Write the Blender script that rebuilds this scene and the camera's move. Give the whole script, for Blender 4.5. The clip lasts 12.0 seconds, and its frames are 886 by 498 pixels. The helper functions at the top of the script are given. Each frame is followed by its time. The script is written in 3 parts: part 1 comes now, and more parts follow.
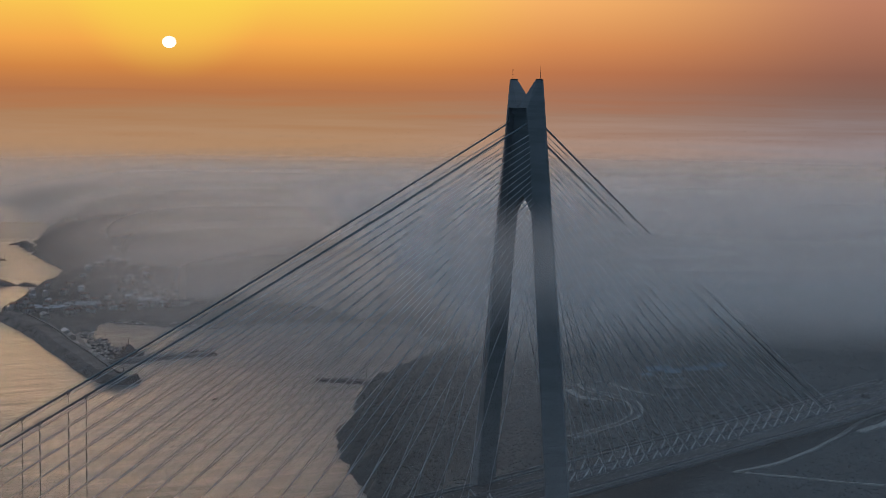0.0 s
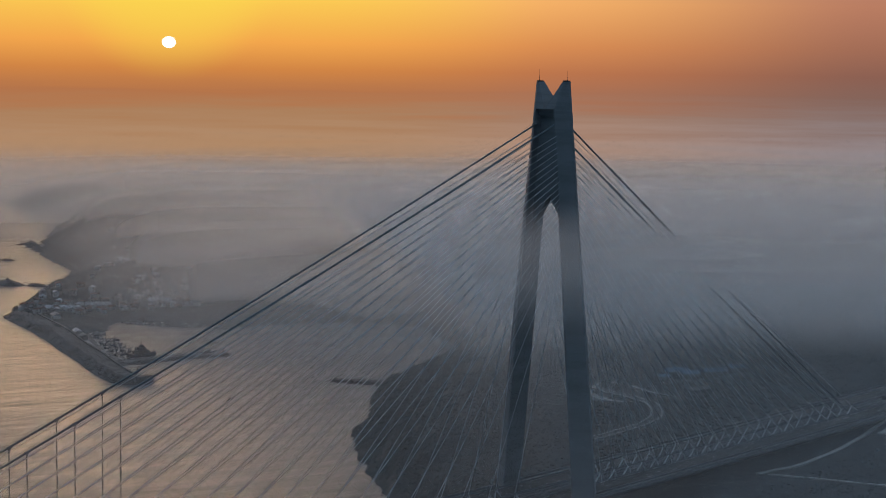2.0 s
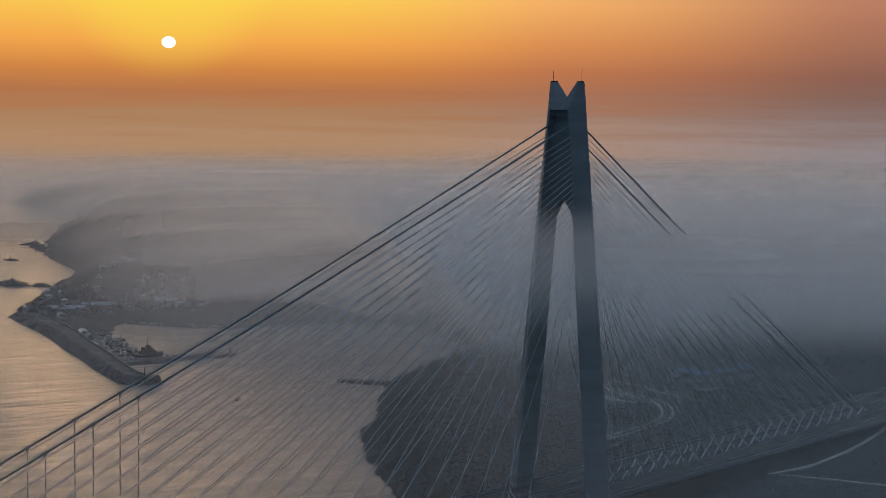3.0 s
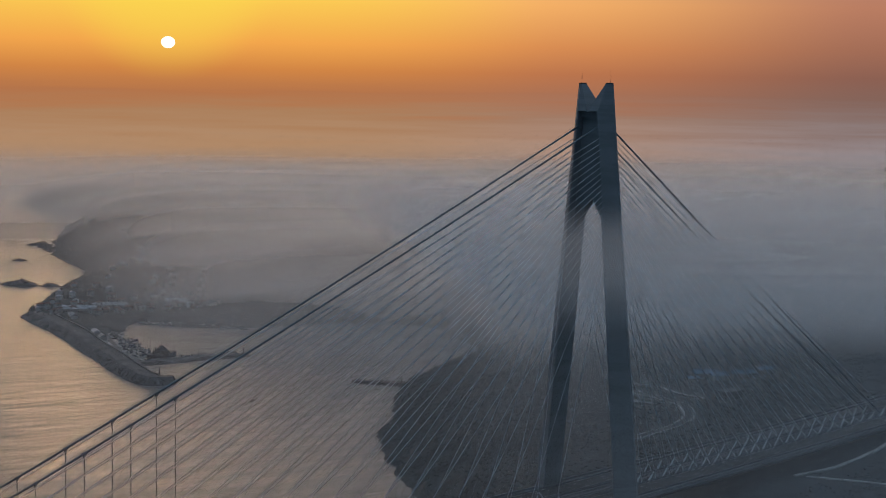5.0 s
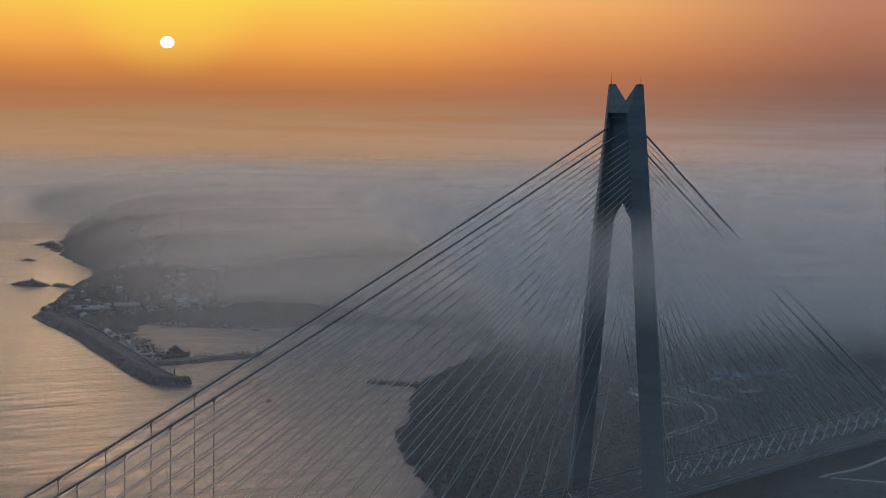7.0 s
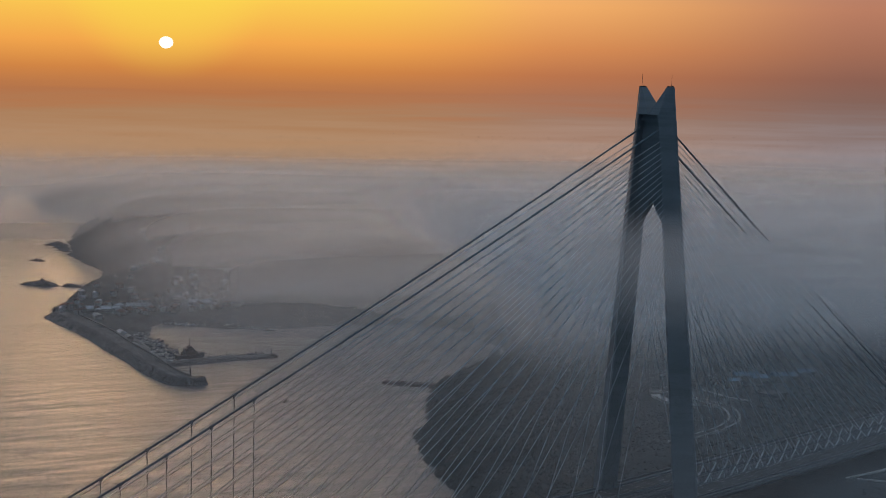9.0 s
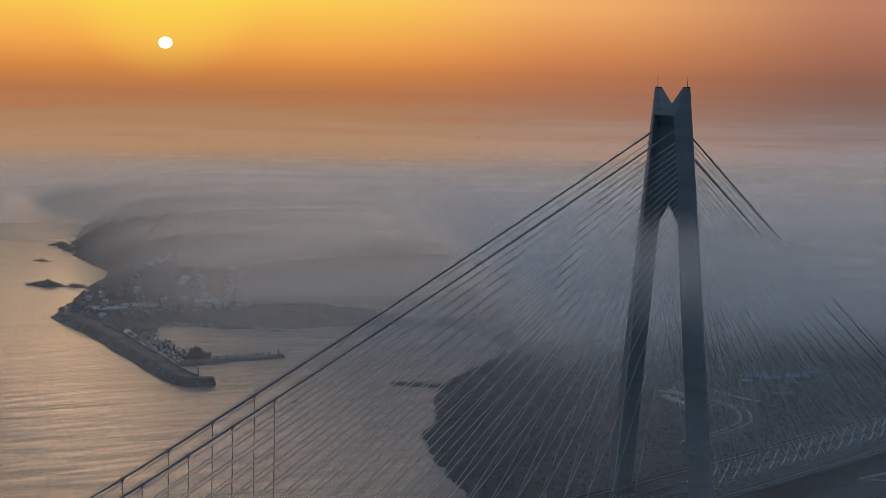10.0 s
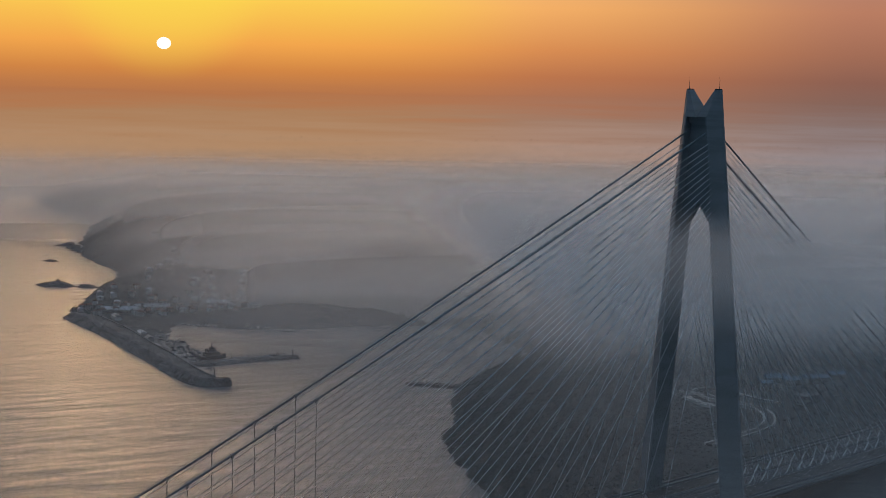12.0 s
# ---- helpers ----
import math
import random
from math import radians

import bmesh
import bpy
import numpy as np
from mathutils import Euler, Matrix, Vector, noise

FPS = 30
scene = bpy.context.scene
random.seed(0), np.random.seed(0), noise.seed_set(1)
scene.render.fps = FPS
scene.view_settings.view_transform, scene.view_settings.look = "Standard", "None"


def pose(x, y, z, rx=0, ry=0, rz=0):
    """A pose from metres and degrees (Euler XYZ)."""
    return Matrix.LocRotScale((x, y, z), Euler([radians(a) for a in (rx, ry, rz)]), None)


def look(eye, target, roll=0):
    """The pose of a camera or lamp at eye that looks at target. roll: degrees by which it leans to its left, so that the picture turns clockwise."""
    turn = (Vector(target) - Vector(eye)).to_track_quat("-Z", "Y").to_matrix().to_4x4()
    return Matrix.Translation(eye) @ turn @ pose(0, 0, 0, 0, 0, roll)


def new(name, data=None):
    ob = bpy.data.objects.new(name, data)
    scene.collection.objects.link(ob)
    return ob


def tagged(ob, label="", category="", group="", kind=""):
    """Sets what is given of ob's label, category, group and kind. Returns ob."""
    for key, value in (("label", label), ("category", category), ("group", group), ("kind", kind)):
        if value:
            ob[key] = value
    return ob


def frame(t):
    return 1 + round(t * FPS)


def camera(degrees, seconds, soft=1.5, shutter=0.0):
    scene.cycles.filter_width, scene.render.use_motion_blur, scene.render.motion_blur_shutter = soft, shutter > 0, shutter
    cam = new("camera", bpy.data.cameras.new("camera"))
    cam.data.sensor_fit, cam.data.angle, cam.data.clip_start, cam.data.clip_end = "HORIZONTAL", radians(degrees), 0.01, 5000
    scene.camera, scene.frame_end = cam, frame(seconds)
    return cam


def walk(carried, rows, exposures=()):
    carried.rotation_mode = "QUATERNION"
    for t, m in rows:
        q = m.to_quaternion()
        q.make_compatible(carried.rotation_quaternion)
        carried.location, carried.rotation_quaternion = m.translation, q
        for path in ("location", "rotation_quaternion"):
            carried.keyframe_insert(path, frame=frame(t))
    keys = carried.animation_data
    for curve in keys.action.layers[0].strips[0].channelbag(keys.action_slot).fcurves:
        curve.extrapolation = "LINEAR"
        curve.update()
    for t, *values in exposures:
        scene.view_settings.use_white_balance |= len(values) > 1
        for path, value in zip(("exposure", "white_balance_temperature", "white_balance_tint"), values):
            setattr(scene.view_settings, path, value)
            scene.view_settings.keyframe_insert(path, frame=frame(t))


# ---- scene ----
cam = camera(29.39, 12.0, soft=0.9)
# seconds, eye x, y, z, tilt from straight down, roll (clockwise picture), yaw
PATH = [
    (0, -725.544, -633.519, 309.018, 84.7969, 0.7039, -46.1287),
    (0.5, -728.243, -630.837, 309.045, 84.8029, 0.7282, -46.1336),
    (1, -730.99, -628.128, 309.082, 84.8083, 0.7517, -46.1387),
    (1.5, -733.786, -625.393, 309.126, 84.8132, 0.7744, -46.144),
    (2, -736.631, -622.632, 309.178, 84.8177, 0.7963, -46.1496),
    (2.5, -739.526, -619.846, 309.235, 84.8219, 0.8177, -46.1555),
    (3, -742.469, -617.036, 309.297, 84.8258, 0.8386, -46.1618),
    (4, -748.504, -611.344, 309.429, 84.833, 0.879, -46.1754),
    (5, -754.738, -605.559, 309.565, 84.8398, 0.9184, -46.1908),
    (5.5, -757.93, -602.633, 309.631, 84.8432, 0.938, -46.1992),
    (6, -761.172, -599.686, 309.694, 84.8468, 0.9575, -46.2081),
    (6.5, -764.464, -596.717, 309.753, 84.8505, 0.9771, -46.2176),
    (7, -767.806, -593.728, 309.807, 84.8545, 0.9968, -46.2276),
    (8, -774.643, -587.69, 309.893, 84.8634, 1.0371, -46.2496),
    (9, -781.682, -581.576, 309.944, 84.8741, 1.079, -46.2744),
    (9.5, -785.277, -578.492, 309.953, 84.8803, 1.1009, -46.2878),
    (10, -788.924, -575.39, 309.949, 84.8871, 1.1233, -46.302),
    (10.5, -792.622, -572.271, 309.932, 84.8945, 1.1466, -46.317),
    (11, -796.372, -569.135, 309.899, 84.9028, 1.1707, -46.3329),
    (11.5, -800.173, -565.983, 309.85, 84.9118, 1.1957, -46.3496),
    (12, -804.025, -562.816, 309.783, 84.9218, 1.2217, -46.3672),
]
walk(cam, [(t, pose(x, y, z, rx, 0, yaw) @ pose(0, 0, 0, 0, 0, roll)) for t, x, y, z, rx, roll, yaw in PATH])

# ---- world, sun, exposure ----
SUN_AZ, SUN_EL = radians(36.9), radians(1.65)
GLOW_AZ = radians(29)
SUN_DIR = Vector((math.sin(SUN_AZ) * math.cos(SUN_EL), math.cos(SUN_AZ) * math.cos(SUN_EL), math.sin(SUN_EL)))
AHEAD, RIGHT, ORIGIN = Vector((0.7209, 0.693, 0)), Vector((0.693, -0.7209, 0)), Vector((-725, -633, 0))
scene.view_settings.exposure = 0.0


def lin(r, g, b):
    """Linear colour from 8-bit display values."""
    f = lambda c: ((c / 255 + 0.055) / 1.055) ** 2.4 if c > 10 else c / 255 / 12.92
    return (f(r), f(g), f(b), 1)


class Nodes:
    """Short hand for building a node tree."""

    def __init__(self, tree):
        self.tree = tree
        tree.nodes.clear()

    def add(self, kind, **inputs):
        node = self.tree.nodes.new(kind)
        for key, value in inputs.items():
            if key.startswith("_"):
                continue
            self.set(node.inputs[key.replace("__", " ")], value)
        return node

    def set(self, socket, value):
        if isinstance(value, bpy.types.NodeSocket):
            self.tree.links.new(value, socket)
        else:
            socket.default_value = value

    def math(self, op, a, b=0.0, c=0.0, clamp=False):
        node = self.tree.nodes.new("ShaderNodeMath")
        node.operation, node.use_clamp = op, clamp
        for socket, value in zip(node.inputs, (a, b, c)):
            self.set(socket, value)
        return node.outputs[0]

    def dot(self, a, b):
        node = self.tree.nodes.new("ShaderNodeVectorMath")
        node.operation = "DOT_PRODUCT"
        self.set(node.inputs[0], a), self.set(node.inputs[1], b)
        return node.outputs["Value"]

    def vec(self, op, a, b):
        node = self.tree.nodes.new("ShaderNodeVectorMath")
        node.operation = op
        self.set(node.inputs[0], a), self.set(node.inputs[1], b)
        return node.outputs[0]

    def step(self, x, lo, hi):
        node = self.tree.nodes.new("ShaderNodeMapRange")
        node.interpolation_type = "SMOOTHSTEP"
        for key, value in (("Value", x), ("From Min", lo), ("From Max", hi)):
            self.set(node.inputs[key], value)
        return node.outputs["Result"]

    def ramp(self, x, stops):
        node = self.tree.nodes.new("ShaderNodeValToRGB")
        e = node.color_ramp.elements
        while len(e) < len(stops):
            e.new(0.5)
        for item, (at, colour) in zip(e, stops):
            item.position, item.color = at, colour
        self.set(node.inputs[0], x)
        return node.outputs[0]

    def mix(self, f, a, b, kind="MIX"):
        node = self.tree.nodes.new("ShaderNodeMix")
        node.data_type, node.blend_type = "RGBA", kind
        self.set(node.inputs["Factor"], f), self.set(node.inputs[6], a), self.set(node.inputs[7], b)
        return node.outputs[2]

    def noise(self, vector, scale, detail=3.0, rough=0.5):
        node = self.add("ShaderNodeTexNoise", Vector=vector, Scale=scale, Detail=detail, Roughness=rough)
        return node.outputs["Fac"]


def make_world():
    world = bpy.data.worlds.new("sky")
    world.use_nodes = True
    scene.world = world
    n = Nodes(world.node_tree)
    way = n.add("ShaderNodeTexCoord").outputs["Generated"]
    up = n.dot(way, (0, 0, 1))
    near_sun = n.dot(way, (math.sin(SUN_AZ), math.cos(SUN_AZ), 0))
    streak = n.noise(n.vec("MULTIPLY", way, (9, 9, 230)), 1.0, 4.0, 0.55)
    # height over the horizon, -5 to +7 degrees, laid on 0 to 1
    wob = n.math("MULTIPLY_ADD", streak, 0.036, -0.018)
    h = n.math("MULTIPLY_ADD", n.math("ADD", up, n.math("MULTIPLY", wob, n.step(up, 0.012, -0.02))), 1 / 0.21, 0.0872 / 0.21)
    deg = lambda d: (math.sin(radians(d)) + 0.0872) / 0.21
    sun_side = n.ramp(h, [(deg(-5), lin(135, 122, 112)), (deg(-3), lin(160, 131, 108)), (deg(-1.6), lin(178, 139, 106)), (deg(-0.7), lin(174, 130, 94)), (deg(0.1), lin(182, 118, 76)), (deg(0.8), lin(212, 135, 70)), (deg(1.7), lin(246, 168, 78)), (deg(3.1), lin(255, 205, 84)), (deg(6.9), lin(255, 226, 150))])
    mid_side = n.ramp(h, [(deg(-5), lin(118, 118, 122)), (deg(-3), lin(152, 134, 126)), (deg(-1.6), lin(174, 141, 122)), (deg(-0.7), lin(164, 126, 104)), (deg(0.1), lin(174, 116, 86)), (deg(0.8), lin(192, 120, 78)), (deg(1.7), lin(222, 144, 84)), (deg(3.1), lin(250, 180, 104)), (deg(6.9), lin(226, 188, 152))])
    far_side = n.ramp(h, [(deg(-5), lin(98, 108, 120)), (deg(-3), lin(126, 130, 140)), (deg(-1.6), lin(148, 136, 138)), (deg(-0.7), lin(138, 118, 114)), (deg(0.1), lin(134, 102, 92)), (deg(0.8), lin(142, 98, 84)), (deg(1.7), lin(164, 110, 88)), (deg(3.1), lin(188, 127, 100)), (deg(6.9), lin(170, 146, 136))])
    low = n.mix(n.step(near_sun, 0.915, 0.985), far_side, n.mix(n.step(near_sun, 0.972, 0.9985), mid_side, sun_side))
    # a wide glow above the sun
    to_sun = n.dot(way, tuple(Vector((SUN_DIR.x, SUN_DIR.y, math.sin(radians(4.2)))).normalized()))
    low = n.mix(n.math("MULTIPLY", n.step(to_sun, 0.9976, 0.9999), 0.5), low, lin(255, 224, 80))
    # the high sky: warm over the sun, blue grey overhead and behind
    level = n.math("SQRT", n.math("MAXIMUM", n.math("SUBTRACT", 1.0, n.math("MULTIPLY", up, up)), 0.01))
    glow_side = n.math("DIVIDE", n.dot(way, (math.sin(GLOW_AZ), math.cos(GLOW_AZ), 0)), level)
    high_front = n.ramp(up, [(0.12, (0.78, 0.6, 0.5, 1)), (0.3, (0.7, 0.6, 0.55, 1)), (0.7, (0.46, 0.49, 0.56, 1)), (1.0, (0.28, 0.355, 0.48, 1))])
    high_back = n.ramp(up, [(0.0, (0.026, 0.06, 0.1, 1)), (0.3, (0.055, 0.12, 0.2, 1)), (0.6, (0.135, 0.25, 0.39, 1)), (1.0, (0.28, 0.355, 0.48, 1))])
    high_sun = n.ramp(up, [(0.12, (0.78, 0.54, 0.35, 1)), (0.3, (0.72, 0.55, 0.42, 1)), (0.6, (0.55, 0.5, 0.5, 1))])
    high = n.mix(n.step(near_sun, 0.1, 0.95), high_back, n.mix(n.step(glow_side, 0.955, 0.992), high_front, high_sun))
    front = n.mix(n.step(up, 0.1, 0.2), low, high)
    sky = n.mix(n.step(near_sun, 0.2, 0.88), high_back, front)
    # the sun's disc, flattened a little by the haze at its lower edge
    disc_way = n.vec("MULTIPLY", n.vec("SUBTRACT", way, tuple(SUN_DIR)), (1, 1, 1.18))
    length = n.tree.nodes.new("ShaderNodeVectorMath")
    length.operation = "LENGTH"
    n.set(length.inputs[0], disc_way)
    off = length.outputs["Value"]
    ahead_only = n.math("GREATER_THAN", near_sun, 0.5)
    disc = n.math("MULTIPLY", n.step(off, 0.00435, 0.0037), ahead_only)
    sky = n.mix(disc, sky, (1.6, 1.55, 1.3, 1))
    nishita = n.tree.nodes.new("ShaderNodeTexSky")
    nishita.sky_type, nishita.sun_disc = "NISHITA", False
    nishita.sun_elevation, nishita.sun_rotation = SUN_EL, SUN_AZ
    a = n.add("ShaderNodeBackground", Color=nishita.outputs[0], Strength=n.math("MULTIPLY", n.step(up, 0.12, 0.35), 0.05))
    b = n.add("ShaderNodeBackground", Color=sky, Strength=0.97)
    total = n.tree.nodes.new("ShaderNodeAddShader")
    n.set(total.inputs[0], a.outputs[0]), n.set(total.inputs[1], b.outputs[0])
    n.add("ShaderNodeOutputWorld", Surface=total.outputs[0])


make_world()
sun_data = bpy.data.lights.new("sun", "SUN")
sun_data.energy, sun_data.angle, sun_data.color = 0.3, radians(14.0), (1.0, 0.6, 0.32)
sun_lamp = new("sun", sun_data)
sun_lamp.matrix_world = look((0, 0, 600), Vector((0, 0, 600)) - SUN_DIR)
scene.cycles.transparent_max_bounces = 120
scene.cycles.max_bounces, scene.cycles.diffuse_bounces = 5, 3


# ---- materials ----
def material(name, base, rough=0.8, metal=0.0, dark=None, scale=0.1, bump=0.0, bands=0.0, fine=1.5, vary=0.0):
    """A surface with two scales of variation: broad stains and a fine grain, in metres; bands: courses in height."""
    m = bpy.data.materials.new(name)
    m.use_nodes = True
    n = Nodes(m.node_tree)
    where = n.add("ShaderNodeNewGeometry").outputs["Position"]
    dark = dark or tuple(c * 0.6 for c in base)
    broad = n.noise(where, scale, 4.0, 0.55)
    grain = n.noise(where, fine, 3.0, 0.6)
    f = n.math("MULTIPLY_ADD", grain, 0.5, n.math("MULTIPLY_ADD", broad, 1.5, -0.55), clamp=True)
    colour = n.mix(f, (*dark, 1), (*base, 1))
    if bands:
        course = n.noise(n.vec("MULTIPLY", where, (0.02, 0.02, 1 / bands)), 1.0, 3.0, 0.7)
        colour = n.mix(n.math("MULTIPLY", n.step(course, 0.42, 0.62), 0.4), colour, (*[c * 0.55 for c in base], 1))
    if vary:
        shade = n.math("MULTIPLY_ADD", n.add("ShaderNodeObjectInfo").outputs["Random"], vary, 1 - vary / 2)
        colour = n.mix(1.0, colour, n.add("ShaderNodeCombineColor", Red=shade, Green=shade, Blue=shade).outputs[0], "MULTIPLY")
    b = n.add("ShaderNodeBsdfPrincipled", Base__Color=colour, Roughness=rough, Metallic=metal)
    if bump:
        n.set(b.inputs["Normal"], n.add("ShaderNodeBump", Strength=0.6, Distance=bump, Height=grain).outputs[0])
    n.add("ShaderNodeOutputMaterial", Surface=b.outputs[0])
    return m


def water_material():
    m = bpy.data.materials.new("sea_water")
    m.use_nodes = True
    n = Nodes(m.node_tree)
    where = n.add("ShaderNodeNewGeometry").outputs["Position"]
    crest, across = (RIGHT * 0.86 + AHEAD * 0.5).normalized(), (AHEAD * 0.86 - RIGHT * 0.5).normalized()
    flat = n.add("ShaderNodeCombineXYZ", X=n.dot(where, tuple(crest / 110)), Y=n.dot(where, tuple(across / 27))).outputs[0]
    small = n.add("ShaderNodeCombineXYZ", X=n.dot(where, tuple(crest / 22)), Y=n.dot(where, tuple(across / 8))).outputs[0]
    swell = n.noise(flat, 1.0, 2.0, 0.5)
    chop = n.noise(small, 1.0, 3.0, 0.6)
    calm = n.step(n.noise(where, 0.0016, 2.0), 0.3, 0.65)
    height = n.math("MULTIPLY", n.math("MULTIPLY_ADD", chop, 0.12, swell), n.math("MULTIPLY_ADD", calm, 0.6, 0.4))
    bump = n.add("ShaderNodeBump", Strength=1.0, Distance=3.0, Height=height)
    b = n.add("ShaderNodeBsdfPrincipled", Base__Color=(0.04, 0.062, 0.075, 1), Roughness=0.3, IOR=1.33, Normal=bump.outputs[0])
    n.add("ShaderNodeOutputMaterial", Surface=b.outputs[0])
    return m


def land_material():
    m = bpy.data.materials.new("scrub_land")
    m.use_nodes = True
    n = Nodes(m.node_tree)
    geo = n.add("ShaderNodeNewGeometry")
    where = geo.outputs["Position"]
    broad = n.noise(where, 0.008, 5.0, 0.6)
    tufts = n.noise(where, 0.16, 4.0, 0.65)
    green = n.mix(n.step(tufts, 0.35, 0.65), (0.026, 0.034, 0.035, 1), (0.042, 0.052, 0.053, 1))
    soil = n.mix(n.step(tufts, 0.3, 0.7), (0.045, 0.049, 0.05, 1), (0.08, 0.084, 0.084, 1))
    colour = n.mix(n.math("MULTIPLY", n.step(broad, 0.55, 0.75), 0.7), green, soil)
    steep = n.dot(geo.outputs["Normal"], (0, 0, 1))
    colour = n.mix(n.step(steep, 0.86, 0.68), colour, (0.085, 0.08, 0.072, 1))
    bump = n.add("ShaderNodeBump", Strength=0.8, Distance=2.0, Height=tufts)
    b = n.add("ShaderNodeBsdfPrincipled", Base__Color=colour, Roughness=0.95, Normal=bump.outputs[0])
    n.add("ShaderNodeOutputMaterial", Surface=b.outputs[0])
    return m


def fog_gap(d):
    """Metres between the fog's slices at a depth."""
    return 34 + 0.1 * max(d - 1250, 0)


def fog_material():
    """Thin fog: clear where there is little, milky where it gathers inland and out to sea."""
    m = bpy.data.materials.new("fog")
    m.use_nodes = True
    n = Nodes(m.node_tree)
    where = n.add("ShaderNodeNewGeometry").outputs["Position"]
    local = n.vec("SUBTRACT", where, tuple(ORIGIN))
    depth, side, z = n.dot(local, tuple(AHEAD)), n.dot(local, tuple(RIGHT)), n.dot(where, (0, 0, 1))
    slant = n.math("DIVIDE", side, depth)
    puffs = n.noise(n.vec("MULTIPLY", where, (0.0017, 0.0017, 0.008)), 1.0, 2.5, 0.45)
    # the bank's front: close by the tower inland, drawn back over the bay and the open water
    west = n.math("MAXIMUM", n.math("MULTIPLY_ADD", side, -1.0, 20.0), 0.0)
    front = n.math("MULTIPLY_ADD", west, 3.4, 590.0)
    front = n.math("ADD", front, n.math("MULTIPLY", n.math("SUBTRACT", 240.0, z), n.math("MULTIPLY_ADD", west, 0.03, 5.0)))
    front = n.math("MULTIPLY_ADD", n.math("SUBTRACT", puffs, 0.5), 360.0, front)
    thick = n.step(n.math("SUBTRACT", depth, front), 0.0, n.math("MULTIPLY_ADD", west, 2.6, 420.0))
    inland = n.math("MULTIPLY", n.step(n.math("MULTIPLY_ADD", depth, 0.19, side), 20.0, 420.0), n.step(depth, 1750.0, 3000.0))
    thick = n.math("MAXIMUM", thick, n.math("MULTIPLY", inland, 1.3))
    # densest below its soft top, thinner near the ground
    profile = n.math("MULTIPLY_ADD", n.step(z, 95.0, 200.0), 0.88, 0.12)
    top = n.math("MULTIPLY_ADD", n.math("SUBTRACT", puffs, 0.5), 70.0, n.math("MULTIPLY_ADD", n.step(depth, 1100.0, 4300.0), -130.0, n.math("MULTIPLY_ADD", n.math("MULTIPLY", n.step(slant, 0.1, -0.12), n.step(depth, 1300.0, 2600.0)), -75.0, 254.0)))
    profile = n.math("MULTIPLY", profile, n.step(z, top, n.math("MULTIPLY_ADD", n.step(depth, 1000.0, 2600.0), -60.0, n.math("SUBTRACT", top, 40.0))))
    thick = n.math("MULTIPLY", n.math("MULTIPLY", thick, profile), n.math("MULTIPLY_ADD", puffs, 1.3, 0.35))
    thick = n.math("MULTIPLY", thick, n.step(depth, 4850.0, 3000.0))
    # the haze under it: thin over the open water, thicker over the village and the far hills
    veil = n.math("MULTIPLY", n.step(z, 220.0, 90.0), n.math("MULTIPLY", n.math("MULTIPLY_ADD", n.step(side, -80.0, 140.0), NEAR_HAZE, OPEN_HAZE), n.math("MULTIPLY_ADD", n.step(depth, 2700.0, 1400.0), 0.9, 0.1)))
    far = n.math("MULTIPLY", n.step(depth, 2900.0, 4600.0), n.step(z, 170.0, 60.0))
    veil = n.math("MULTIPLY_ADD", far, 0.0018, veil)
    hills = n.math("MULTIPLY", n.math("MULTIPLY", n.step(depth, 1600.0, 2700.0), n.step(slant, -0.26, -0.14)), n.step(z, 150.0, 60.0))
    veil = n.math("MULTIPLY_ADD", hills, 0.0028, veil)
    veil = n.math("MULTIPLY_ADD", n.math("MULTIPLY", inland, n.step(z, 140.0, 60.0)), 0.0019, veil)
    hollow = n.math("MULTIPLY", n.step(depth, 1300.0, 2100.0), n.step(side, -160.0, 160.0))
    veil = n.math("MULTIPLY_ADD", n.math("MULTIPLY", hollow, n.step(z, 190.0, 90.0)), 0.0003, veil)
    density = n.math("MULTIPLY_ADD", thick, FOG_DENSITY, veil)
    alpha = n.math("MULTIPLY", density, n.math("MULTIPLY_ADD", n.math("MAXIMUM", n.math("SUBTRACT", depth, 1250.0), 0.0), 0.1, 34.0))
    alpha = n.math("SUBTRACT", 1.0, n.math("POWER", 2.718, n.math("MULTIPLY", alpha, -1.0)))
    alpha = n.math("MULTIPLY", alpha, n.step(depth, 4950.0, 4750.0), clamp=True)
    veil = n.add("ShaderNodeBsdfDiffuse", Color=(*FOG_WHITE, 1))
    through_it = n.add("ShaderNodeBsdfTranslucent", Color=(*FOG_WARM, 1))
    body = n.tree.nodes.new("ShaderNodeMixShader")
    # sunward glow put in by place: larger warm translucent share far off and sunward
    share = n.math("MULTIPLY_ADD", n.step(depth, 1000.0, 2600.0), 0.27, 0.48)
    share = n.math("MULTIPLY_ADD", n.math("MULTIPLY", n.step(slant, 0.16, -0.14), n.step(depth, 900.0, 2400.0)), 0.24, share)
    n.set(body.inputs[0], share), n.set(body.inputs[1], veil.outputs[0]), n.set(body.inputs[2], through_it.outputs[0])
    clear = n.add("ShaderNodeBsdfTransparent")
    out = n.tree.nodes.new("ShaderNodeMixShader")
    n.set(out.inputs[0], alpha), n.set(out.inputs[1], clear.outputs[0]), n.set(out.inputs[2], body.outputs[0])
    n.add("ShaderNodeOutputMaterial", Surface=out.outputs[0])
    return m


